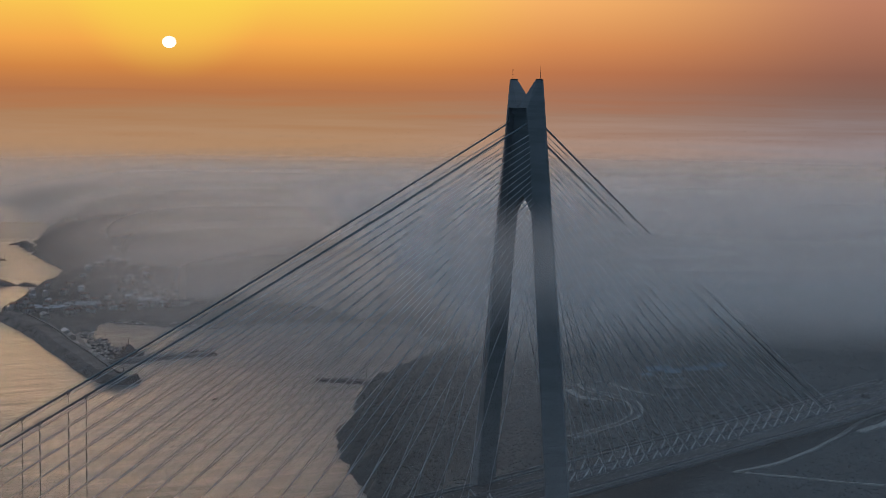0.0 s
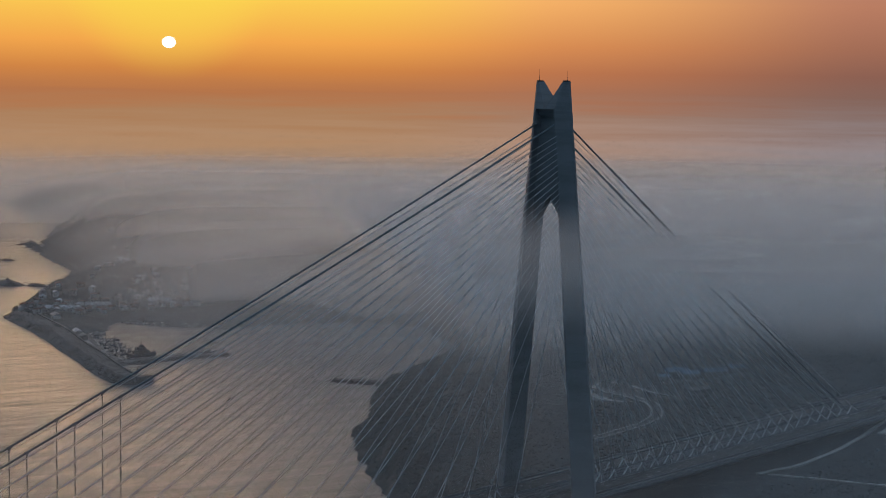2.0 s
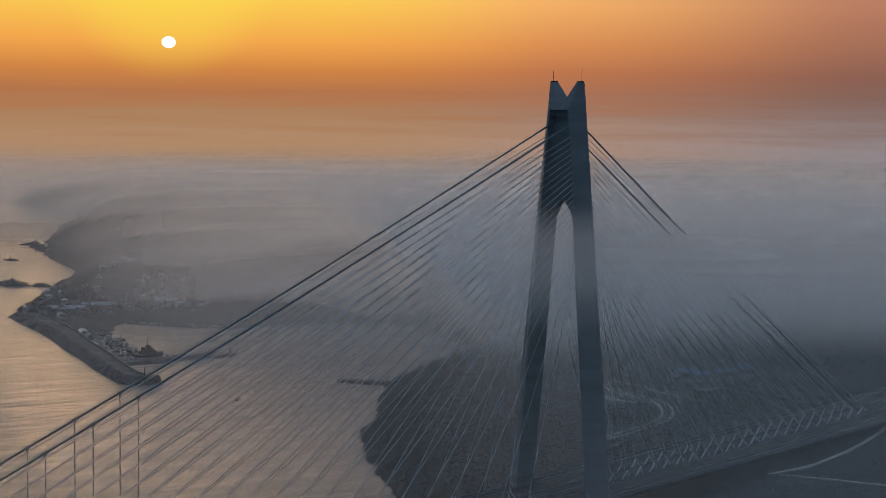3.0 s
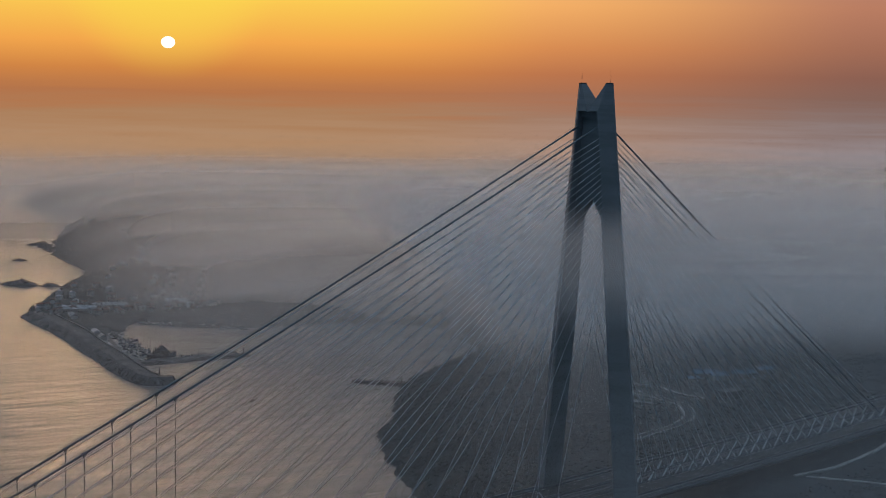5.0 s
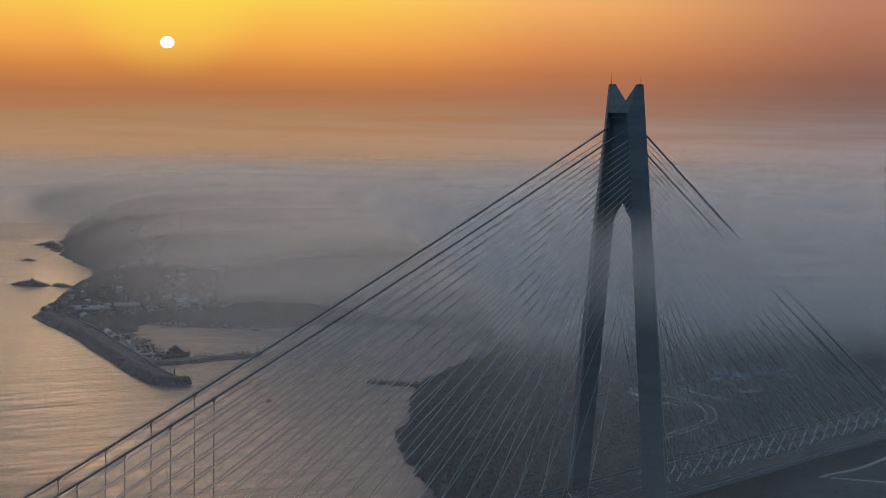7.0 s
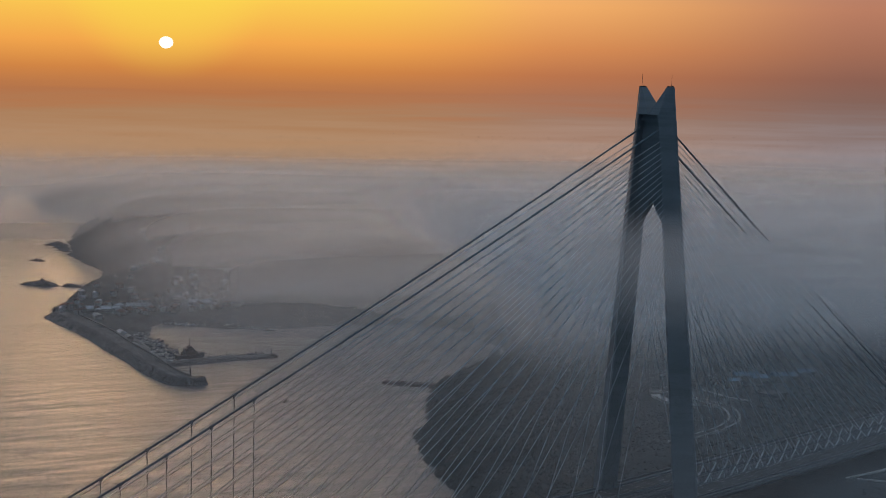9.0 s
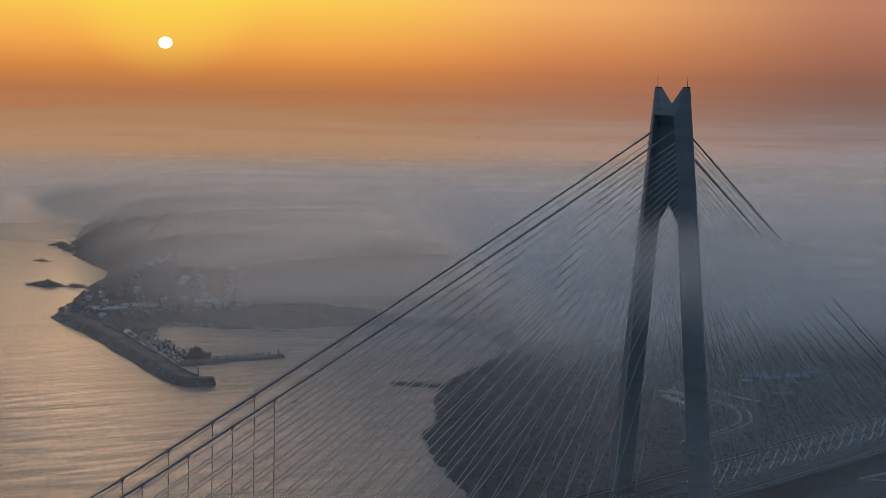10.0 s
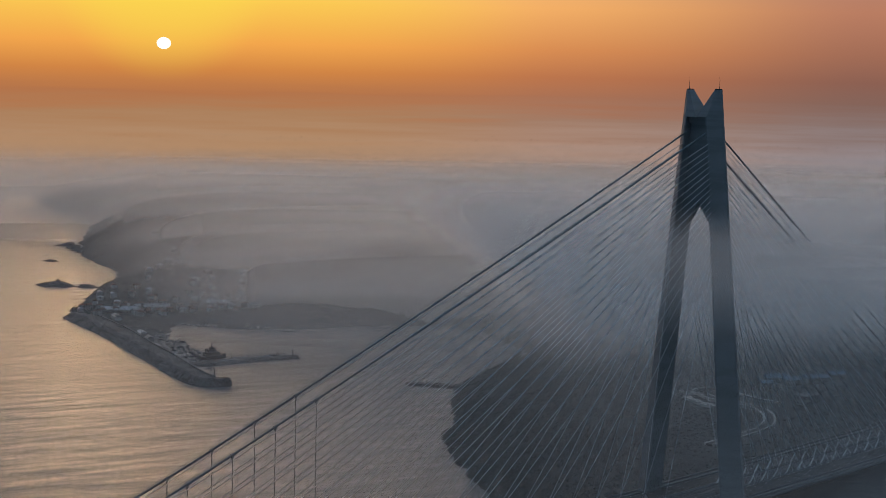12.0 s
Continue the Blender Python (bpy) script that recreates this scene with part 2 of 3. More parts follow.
FOG_DENSITY, NEAR_HAZE, OPEN_HAZE, FOG_WHITE = 0.013, 0.0010, 0.0002, (0.93, 0.93, 0.93)
# dawn warmth put into the fog's translucent colour
FOG_WARM = (0.96, 0.93, 0.9)
WATER, LAND, FOG = water_material(), land_material(), fog_material()
CONCRETE = material("tower_concrete", (0.25, 0.258, 0.268), 0.85, scale=0.05, fine=0.8, bands=5.0, dark=(0.18, 0.19, 0.195))
DECK_CONCRETE = material("deck_concrete", (0.14, 0.145, 0.15), 0.85, scale=0.03, fine=0.6)
ASPHALT = material("asphalt", (0.06, 0.062, 0.065), 0.85, scale=0.02, fine=0.5)
ROAD = material("worn_road", (0.45, 0.45, 0.43), 0.9, scale=0.02, fine=0.4)
CABLE = material("cable_wrapping", (0.16, 0.2, 0.22), 0.5, scale=0.02, fine=0.4)
STAY = material("stay_pipe", (0.6, 0.61, 0.62), 0.45, scale=0.02, fine=0.5)
STEEL = material("painted_steel", (0.2, 0.21, 0.22), 0.5, scale=0.2, fine=1.0)
STRUT = material("strut_paint", (0.7, 0.72, 0.73), 0.5, scale=0.2, fine=1.0)
DARK_STEEL = material("dark_steel", (0.06, 0.065, 0.07), 0.5, 0.3, scale=0.2, fine=1.0)
LINE = material("line_paint", (0.7, 0.7, 0.68), 0.7, scale=0.05)
ROCK = material("breakwater_rock", (0.13, 0.125, 0.12), 0.95, dark=(0.05, 0.05, 0.05), scale=0.05, fine=0.35, bump=0.8)
QUAY = material("quay_concrete", (0.17, 0.17, 0.17), 0.9, scale=0.05)
PLASTER = material("house_plaster", (0.45, 0.44, 0.42), 0.9, scale=0.1, vary=0.6)
ROOF_RED = material("clay_roof", (0.14, 0.085, 0.07), 0.9, scale=0.2, vary=0.5)
ROOF_PALE = material("sheet_roof", (0.36, 0.37, 0.38), 0.6, scale=0.1, vary=0.9)
ROOF_BLUE = material("blue_sheet_roof", (0.12, 0.22, 0.32), 0.6, scale=0.1, vary=0.2)
WINDOW = material("window_glass", (0.03, 0.035, 0.04), 0.15, scale=0.3)
HULL_DARK = material("dark_hull", (0.03, 0.04, 0.06), 0.5, scale=0.2)
HULL_WHITE = material("white_hull", (0.36, 0.36, 0.35), 0.5, scale=0.2, vary=0.4)
BUSH = material("bush_leaves", (0.068, 0.084, 0.084), 0.95, dark=(0.044, 0.057, 0.057), scale=0.03, fine=0.4)


# ---- mesh helpers ----
def part(name, bm, mat, parent=None, label="", smooth=False):
    """Links a bmesh as one mesh object under a thing or part."""
    mesh = bpy.data.meshes.new(name)
    bm.normal_update()
    bm.to_mesh(mesh)
    bm.free()
    mesh.materials.append(mat)
    if smooth:
        mesh.shade_smooth()
    ob = new(name, mesh)
    ob.parent = parent
    return tagged(ob, label)


def grid_mesh(name, xs, ys, z):
    """A sheet over the lines xs and ys with the heights z[j, i]."""
    nx, ny = len(xs), len(ys)
    gx, gy = np.meshgrid(xs, ys)
    verts = np.stack([gx.ravel(), gy.ravel(), z.ravel()], 1)
    j, i = np.meshgrid(np.arange(ny - 1), np.arange(nx - 1), indexing="ij")
    a = (j * nx + i).ravel()
    faces = np.stack([a, a + 1, a + nx + 1, a + nx], 1)
    mesh = bpy.data.meshes.new(name)
    mesh.from_pydata(verts.tolist(), [], faces.tolist())
    mesh.shade_smooth()
    return mesh


def add_box(bm, lo, hi, m=None):
    """A box between two corners, turned by m."""
    v = [bm.verts.new((m @ Vector(p)) if m else p) for p in [(x, y, z) for z in (lo[2], hi[2]) for x, y in ((lo[0], lo[1]), (hi[0], lo[1]), (hi[0], hi[1]), (lo[0], hi[1]))]]
    for f in ((3, 2, 1, 0), (4, 5, 6, 7), (0, 1, 5, 4), (1, 2, 6, 5), (2, 3, 7, 6), (3, 0, 4, 7)):
        bm.faces.new([v[i] for i in f])
    return v


def add_tube(bm, points, radius, sides=6):
    """A round bar along points; radius: one number, or one for each point."""
    rings, n = [], len(points)
    for k, p in enumerate(points):
        p = Vector(p)
        way = (Vector(points[min(k + 1, n - 1)]) - Vector(points[max(k - 1, 0)])).normalized()
        side = way.cross(Vector((0, 0, 1)) if abs(way.z) < 0.95 else Vector((1, 0, 0))).normalized()
        over = side.cross(way)
        r = radius[k] if isinstance(radius, (list, tuple)) else radius
        rings.append([bm.verts.new(p + r * (math.cos(a) * side + math.sin(a) * over)) for a in (2 * math.pi * s / sides for s in range(sides))])
    for a, b in zip(rings, rings[1:]):
        for s in range(sides):
            bm.faces.new((a[s], a[(s + 1) % sides], b[(s + 1) % sides], b[s]))
    bm.faces.new(rings[0][::-1]), bm.faces.new(rings[-1])


def add_loft(bm, rings):
    """A closed body through rings of as many corners each."""
    loops = [[bm.verts.new(p) for p in ring] for ring in rings]
    for a, b in zip(loops, loops[1:]):
        for s in range(len(a)):
            bm.faces.new((a[s], a[(s + 1) % len(a)], b[(s + 1) % len(a)], b[s]))
    bm.faces.new(loops[0][::-1]), bm.faces.new(loops[-1])


def thing(name, place, label, category, group="", kind="", turn=0.0):
    ob = new(name)
    ob.empty_display_size = 0.5
    ob.matrix_world = pose(*place, 0, 0, turn)
    return tagged(ob, label, category, group, kind)


# ---- sea and land ----
sea_lines = np.array([-12000, -4000, -1500, -500, 0, 500, 1000, 1500, 2000, 3000, 4500, 7000, 14000], float)
sea = grid_mesh("water", sea_lines, sea_lines, np.zeros((13, 13)))
sea.materials.append(WATER)
tagged(new("water", sea), "calm rippled sea water reflecting orange dawn sky", "water", kind="structure")

# the coast, from the south past the bridge, the headland, the bay, the harbour and the cape to the far shore
COAST = [(300, -3000), (60, -900), (-70, -350), (-85, -60), (-40, 90), (70, 190), (164, 298), (214, 375), (258, 425), (278, 456),
         (311, 493), (358, 524), (396, 559), (452, 622), (520, 668), (573, 694), (620, 715), (692, 745), (768, 800), (798, 844),
         (836, 905), (864, 966), (850, 1030), (764, 1090), (662, 1115), (608, 1177), (590, 1250), (560, 1235), (523, 1188), (478, 1168),
         (440, 1190), (470, 1300), (505, 1400), (623, 1525), (683, 1596), (800, 1705), (897, 1817), (955, 1955), (1017, 2102),
         (1186, 2353), (1343, 2557), (1600, 2870), (1660, 3080), (1690, 3200), (1770, 3390), (1800, 3515), (2100, 3600), (3200, 5200), (9000, 9000), (9000, -3000)]
# hills: x, y, height of the ground
HILLS = [(0, 0, 12), (150, -48, 74), (280, -48, 76), (410, -20, 82), (220, 92, 85), (275, 92, 91), (340, 130, 93), (470, 90, 100),
         (170, 250, 40), (310, 370, 42), (400, 480, 36), (520, 620, 20), (640, 640, 26), (760, 720, 26), (900, 860, 40), (760, 450, 80),
         (850, 1150, 26), (620, 1300, 8), (540, 1290, 7), (700, 1450, 40), (850, 1650, 40), (1150, 2000, 70), (1500, 2450, 70), (1900, 3300, 55),
         (300, -200, 60), (120, -200, 30), (600, 230, 96), (1000, 500, 110), (1100, 1300, 80)]


def coast_distance(px, py):
    """Metres from the coast: positive on land."""
    pts = np.array(COAST, float)
    best, inside = np.full(px.shape, 1e9), np.zeros(px.shape, bool)
    for (ax, ay), (bx, by) in zip(pts, np.roll(pts, -1, 0)):
        dx, dy = bx - ax, by - ay
        k = np.clip(((px - ax) * dx + (py - ay) * dy) / (dx * dx + dy * dy), 0, 1)
        best = np.minimum(best, np.hypot(px - ax - k * dx, py - ay - k * dy))
        cross = (ay > py) != (by > py)
        with np.errstate(divide="ignore", invalid="ignore"):
            inside ^= cross & (px < (bx - ax) * (py - ay) / (by - ay) + ax)
    return np.where(inside, best, -best)


def wobble(px, py, size, seed=0.0):
    """Smooth noise from sums of sines, about -1 to 1."""
    a, b = px / size, py / size
    return (np.sin(a * 2.1 + 1.3 * np.sin(b * 1.7 + seed) + seed) + np.sin(b * 2.7 + 1.1 * np.sin(a * 2.3 + seed * 2) + 1.7) + 0.5 * np.sin(a * 5.1 + b * 4.3 + seed * 3) + 0.5 * np.sin(a * 4.7 - b * 5.9 + seed)) / 3


def ground_height(px, py):
    px, py = np.asarray(px, float), np.asarray(py, float)
    d = coast_distance(px, py) + 7 * wobble(px, py, 26) + 4 * wobble(px, py, 9, 2.0)
    top, weight = np.zeros(px.shape), np.zeros(px.shape)
    for hx, hy, hz in HILLS:
        w = 1 / ((px - hx) ** 2 + (py - hy) ** 2 + 900.0) ** 1.6
        top, weight = top + w * hz, weight + w
    top = top / weight
    rise = 1 - np.exp(-np.maximum(d, 0) / (12 + 0.9 * top))
    z = top * rise + np.minimum(np.maximum(d, 0), 25) / 25 * (2.2 * wobble(px, py, 60, 4.0) + 0.9 * wobble(px, py, 19, 1.0))
    z = np.where(d > 0, z + 1.2 * np.minimum(d / 3, 1), np.maximum(d * 0.25, -6))
    return z


def ground_at(x, y):
    return float(ground_height(np.array([x]), np.array([y]))[0])


def spaced(start, end, fine, grow, fine_from, fine_to):
    """Lines from start to end, fine apart in the middle and growing outwards."""
    mid = list(np.arange(fine_from, fine_to, fine))
    out, step = [], fine
    at = fine_to
    while at < end:
        out.append(at)
        step *= grow
        at += step
    back, step, at = [], fine, fine_from - fine
    while at > start:
        back.append(at)
        step *= grow
        at -= step
    return np.array(back[::-1] + mid + out)


land_x, land_y = spaced(-300, 7000, 6.5, 1.045, -100, 900), spaced(-2500, 7500, 6.5, 1.045, -120, 1500)
gx, gy = np.meshgrid(land_x, land_y)
land = grid_mesh("ground", land_x, land_y, ground_height(gx, gy))
land.materials.append(LAND)
tagged(new("ground", land), "dark scrub-covered hilly coast with bare patches", "ground", kind="structure")


# ---- fog ----
fog = thing("fog_bank", (900, 900, 0), "low grey morning fog bank lying over hills and bay", "fog", kind="stuff")
depth, k = 690.0, 0
while depth < 4850:
    bm = bmesh.new()
    lean = (0.18, -0.12, 0.05, -0.2)[k % 4]
    half = 0.3 * depth + 120
    if not 925 < depth < 995:
        foot = [ORIGIN + depth * AHEAD + w * (RIGHT + lean * AHEAD) for w in (-half, half)]
        bm.faces.new([bm.verts.new(p + Vector((0, 0, z)) - fog.location) for p, z in ((foot[0], 0.5), (foot[1], 0.5), (foot[1], 285), (foot[0], 285))])
        part("fog_drift", bm, FOG, fog)
    depth, k = depth + fog_gap(depth), k + 1


# ---- the bridge ----
def inner_y(z):
    return 6.0 + 0.0885 * (308 - z)


def outer_y(z):
    return 11.8 + 0.108 * (318 - z)


def deck_z(x):
    return 81.5 + (0.012 * x + 0.000012 * x * x if x > 0 else 0.0)


def leg_ring(z, sign):
    """The leg's section at a height: a flat inner face and a blunt edge turned outwards."""
    yi, yo, half = inner_y(z), outer_y(z), 7.5
    blunt = 0.9
    pts = [(-half, yi), (-half + 0.15, yi + 0.9), (-blunt, yo), (blunt, yo), (half - 0.15, yi + 0.9), (half, yi)]
    return [(x, sign * y, z) for x, y in (pts if sign < 0 else pts[::-1])]


def build_tower():
    tower = thing("bridge_tower", (0, 0, 0), "tall A-shaped grey concrete bridge tower with a V-notched top", "tower")
    for sign in (-1, 1):
        bm = bmesh.new()
        heights = [2] + [20 + 12 * i for i in range(24)] + [302.5]
        add_loft(bm, [leg_ring(z, sign) for z in heights])
        leg = part("leg", bm, CONCRETE, tower)
        # the spike: cut slanting from the notch up to the tip
        bm = bmesh.new()
        low, tip = [(-7.5, 0.15), (-7.5, inner_y(302.5) + 0.9), (-0.9, outer_y(302.5)), (0.9, outer_y(302.5)), (7.5, inner_y(302.5) + 0.9), (7.5, 0.15)], [(-2.4, 8.7), (-2.4, 9.6), (-0.9, 11.8), (0.9, 11.8), (2.4, 9.6), (2.4, 8.7)]
        order = (lambda p: p) if sign < 0 else (lambda p: p[::-1])
        add_loft(bm, [[(x, sign * y, z) for x, y in order(p)] for p, z in ((low, 302.5), (tip, 318.0))])
        part("spike", bm, CONCRETE, tower)
        bm = bmesh.new()
        add_loft(bm, [[(x, sign * y, z) for x, y in order([(-2.3, 8.8), (-2.3, 9.6), (-0.9, 11.7), (0.9, 11.7), (2.3, 9.6), (2.3, 8.8)])] for z in (318.004, 318.7)])
        cap = part("cap", bm, DARK_STEEL, tower, "dark flat cap")
        bm = bmesh.new()
        add_tube(bm, [(0, sign * 10.4, 318.7), (0, sign * 10.4, 321), (0, sign * 10.4, 325.5)], [0.16, 0.12, 0.05], 5)
        part("lightning_rod", bm, DARK_STEEL, cap)
        # housings of the main cables
        for sx, zz in ((-1, 295.5), (1, 291.5)):
            bm = bmesh.new()
            y = sign * 7.6
            add_loft(bm, [[(sx * 5.0 + dx, y + dy, zz + dz) for dx, dy, dz in ((-1.6, -1.2, -1.6), (1.6, -1.2, -1.6), (1.6, 1.2, -1.6), (-1.6, 1.2, -1.6))],
                          [(sx * 5.0 + dx, y + dy, zz + dz) for dx, dy, dz in ((-1.4, -1.0, 1.5), (1.4, -1.0, 1.5), (1.4, 1.0, 1.5), (-1.4, 1.0, 1.5))]])
            part("saddle_housing", bm, CONCRETE, tower)
    # the wall that joins the legs above the arch, set back from both faces, and the lintel below the notch
    bm = bmesh.new()
    arch = [(inner_y(233) + 0.3, 233)] + [(inner_y(234) * (1 - s), 234 + 20 * s) for s in (0.1, 0.3, 0.5, 0.7, 0.9)] + [(0.0, 254)]
    outline = [(-y, z) for y, z in arch] + [(y, z) for y, z in arch[::-1][1:]] + [(inner_y(299.1) + 0.3, 299.1), (-inner_y(299.1) - 0.3, 299.1)]
    front, back = [[bm.verts.new((x, y, z)) for y, z in outline] for x in (-2.2, 2.2)]
    f = [bm.faces.new(front[::-1]), bm.faces.new(back)]
    for s in range(len(outline)):
        bm.faces.new((front[s], front[(s + 1) % len(outline)], back[(s + 1) % len(outline)], back[s]))
    bmesh.ops.triangulate(bm, faces=f)
    part("web_wall", bm, CONCRETE, tower)
    bm = bmesh.new()
    add_loft(bm, [[(-4.6, -inner_y(z) - 0.2, z), (4.6, -inner_y(z) - 0.2, z), (4.6, inner_y(z) + 0.2, z), (-4.6, inner_y(z) + 0.2, z)] for z in (299.0, 302.496)])
    part("lintel", bm, CONCRETE, tower)
    # warning lamps in pairs down the legs
    for z in (252, 205, 165):
        for sx in (-1, 1):
            bm = bmesh.new()
            y = -(inner_y(z) + outer_y(z)) / 2
            add_box(bm, (sx * 3.9 - 0.35, y - 0.35, z), (sx * 3.9 + 0.35, y + 0.35, z + 0.9))
            part("warning_lamp", bm, STEEL, tower)
    return tower


def main_cable_z(x):
    u = -x
    if u <= 360:
        return 296.6 - 0.424 * u + 6e-5 * u * u
    return 151.7 - 0.381 * (u - 360) + 5.64e-4 * (u - 360) ** 2


def build_main_cables():
    for sign in (-1, 1):
        cable = thing("main_cable", (-5, sign * 7, 296), "thick dark blue-grey main suspension cable", "cable", "main cables")
        bm = bmesh.new()
        add_tube(bm, [(x, sign * 7.0, main_cable_z(x)) for x in np.linspace(-5, -704, 60)], 0.5, 8)
        span = part("span", bm, CABLE, None, smooth=True)
        bm = bmesh.new()
        add_tube(bm, [(4 + (324 - 4) * k, sign * 6.2, 294.9 + (89.5 - 294.9) * k - 1.0 * math.sin(math.pi * k)) for k in np.linspace(0, 1, 30)], 0.5, 8)
        back = part("backstay", bm, CABLE, None, smooth=True)
        kids = [span, back]
        for k in range(17):
            x = -301.0 - 24 * k
            z = main_cable_z(x)
            bm = bmesh.new()
            add_tube(bm, [(x - 0.8, sign * 7, main_cable_z(x - 0.8)), (x + 0.8, sign * 7, main_cable_z(x + 0.8))], 0.72, 8)
            add_loft(bm, [[(x + dx, sign * 7 + dy, z - 0.4) for dx, dy in ((-0.7, -0.2), (0.7, -0.2), (0.7, 0.2), (-0.7, 0.2))], [(x + dx, sign * 7 + dy, z - 2.4) for dx, dy in ((-0.18, -0.15), (0.18, -0.15), (0.18, 0.15), (-0.18, 0.15))]])
            clamp = part("clamp", bm, CABLE)
            bm = bmesh.new()
            for dx in (-0.14, 0.14):
                add_tube(bm, [(x + dx, sign * 7, deck_z(x)), (x + dx, sign * 7, z - 2.2)], 0.085, 5)
            kids += [clamp, part("hanger", bm, CABLE)]
        bm = bmesh.new()
        for dy in (-0.45, 0.45):
            add_tube(bm, [(x, sign * 7.0 + dy, main_cable_z(x) + 1.3) for x in np.linspace(-8, -704, 60)], 0.025, 4)
        kids.append(part("hand_rope", bm, DARK_STEEL))
        for ob in kids:
            ob.parent, ob.matrix_parent_inverse = cable, cable.matrix_world.inverted()


def build_stays():
    for sign in (-1, 1):
        for i in range(22):
            z = 287.4 - 3.25 * i
            y0 = sign * (inner_y(z) + 0.9)
            for sx, x1 in ((-1, -36.0 - 24 * (21 - i)), (1, 43.4 + 14.0 * (21 - i))):
                top, foot = Vector((sx * 7.0, y0, z)), Vector((x1, sign * 7.0, deck_z(x1) + 0.3))
                stay = thing("stay_cable", tuple(foot), "thin pale grey inclined stay cable", "cable", "stay cables")
                bm = bmesh.new()
                sag = 1.1 if sx > 0 else 1.8
                add_tube(bm, [top.lerp(foot, k) - foot - Vector((0, 0, sag * 4 * k * (1 - k) * (21 - i) / 21)) for k in np.linspace(0, 1, 9)], 0.19, 5)
                part("pipe", bm, STAY, stay, smooth=True)
                bm = bmesh.new()
                way = (top - foot).normalized()
                add_tube(bm, [Vector((0, 0, 0)), way * 3.2], [0.36, 0.3], 6)
                part("anchor_tube", bm, STRUT, stay)
                # the strut that holds the damper
                hold = way * (5.2 / max(way.z, 0.45))
                bm = bmesh.new()
                base = Vector((hold.x - sx * 5.2, 0, -0.3))
                add_loft(bm, [[base + Vector((dx, dy, 0)) for dx, dy in ((-0.6, -0.35), (0.6, -0.35), (0.6, 0.35), (-0.6, 0.35))],
                              [hold + Vector((dx, dy, 0)) for dx, dy in ((-0.45, -0.3), (0.45, -0.3), (0.45, 0.3), (-0.45, 0.3))]])
                strut = part("damper_strut", bm, STRUT, stay)
                bm = bmesh.new()
                add_tube(bm, [hold - way * 0.6, hold + way * 0.6], 0.5, 8)
                part("damper_collar", bm, STEEL, strut)


def strip(bm, x0, x1, y0, y1, z0, z1, n=24):
    """A long bar along the deck that follows its camber."""
    xs = np.linspace(x0, x1, n)
    add_loft(bm, [[(x, y0, deck_z(x) + z0), (x, y1, deck_z(x) + z0), (x, y1, deck_z(x) + z1), (x, y0, deck_z(x) + z1)] for x in xs])


def build_deck():
    deck = thing("bridge_deck", (0, 0, 81.5), "wide grey bridge deck with two carriageways and a rail track bed", "bridge deck")
    made = []
    stretches = ((-704, -9.5, 29.5), (-9.5, 9.5, 24.6), (9.5, 640, 30.5))
    for x0, x1, half in stretches:
        bm = bmesh.new()
        xs = np.linspace(x0, x1, 24)
        add_loft(bm, [[(x, y, deck_z(x) + z) for y, z in ((-half, -0.3), (-half, -1.2), (-half + 7, -5.2), (half - 7, -5.2), (half, -1.2), (half, -0.3))] for x in xs])
        made.append(part("slab", bm, DECK_CONCRETE))
        for sign in (-1, 1):
            bm = bmesh.new()
            strip(bm, x0, x1, sign * (half - 1.5), sign * (half - 0.9), -0.28, 1.3) if sign > 0 else strip(bm, x0, x1, -(half - 0.9), -(half - 1.5), -0.28, 1.3)
            made.append(part("parapet", bm, STEEL))
    for y0, y1 in ((-23.6, -8.4), (8.4, 23.6)):
        bm = bmesh.new()
        strip(bm, -704, 640, y0, y1, -0.29, 0.0, 60)
        road = part("carriageway", bm, ASPHALT)
        made.append(road)
        for lane in range(5):
            y = y0 + 0.3 + lane * 3.65
            bm = bmesh.new()
            if lane in (0, 4):
                strip(bm, -704, 640, y - 0.12, y + 0.12, 0.004, 0.012, 60)
            else:
                for x in np.arange(-600, 640, 12.0):
                    strip(bm, x, x + 4.5, y - 0.1, y + 0.1, 0.004, 0.012, 2)
            mark = part("lane_marking", bm, LINE)
            mark.parent = road
    bm = bmesh.new()
    strip(bm, -704, 640, -5.6, 5.6, -0.29, 0.15, 60)
    bed = part("track_bed", bm, DECK_CONCRETE)
    made.append(bed)
    for y in (-3.2, -1.77, 1.77, 3.2):
        bm = bmesh.new()
        strip(bm, -704, 640, y - 0.07, y + 0.07, 0.15, 0.33, 60)
        part("rail", bm, DARK_STEEL).parent = bed
    for y in (-24.3, -8.2, -5.9, 5.9, 8.2, 24.3):
        bm = bmesh.new()
        strip(bm, -704, 640, y - 0.2, y + 0.2, -0.28, 0.95, 60)
        made.append(part("crash_barrier", bm, STEEL))
    for y in (-27.0, 27.0):
        bm = bmesh.new()
        strip(bm, -704, -9.6, y - 1.6, y + 1.6, -0.28, 0.1, 30), strip(bm, 9.6, 640, y - 1.6, y + 1.6, -0.28, 0.1, 30)
        made.append(part("service_walk", bm, QUAY))
    for ob in made:
        ob.parent, ob.matrix_parent_inverse = deck, deck.matrix_world.inverted()


build_tower()
build_main_cables()
build_stays()
build_deck()


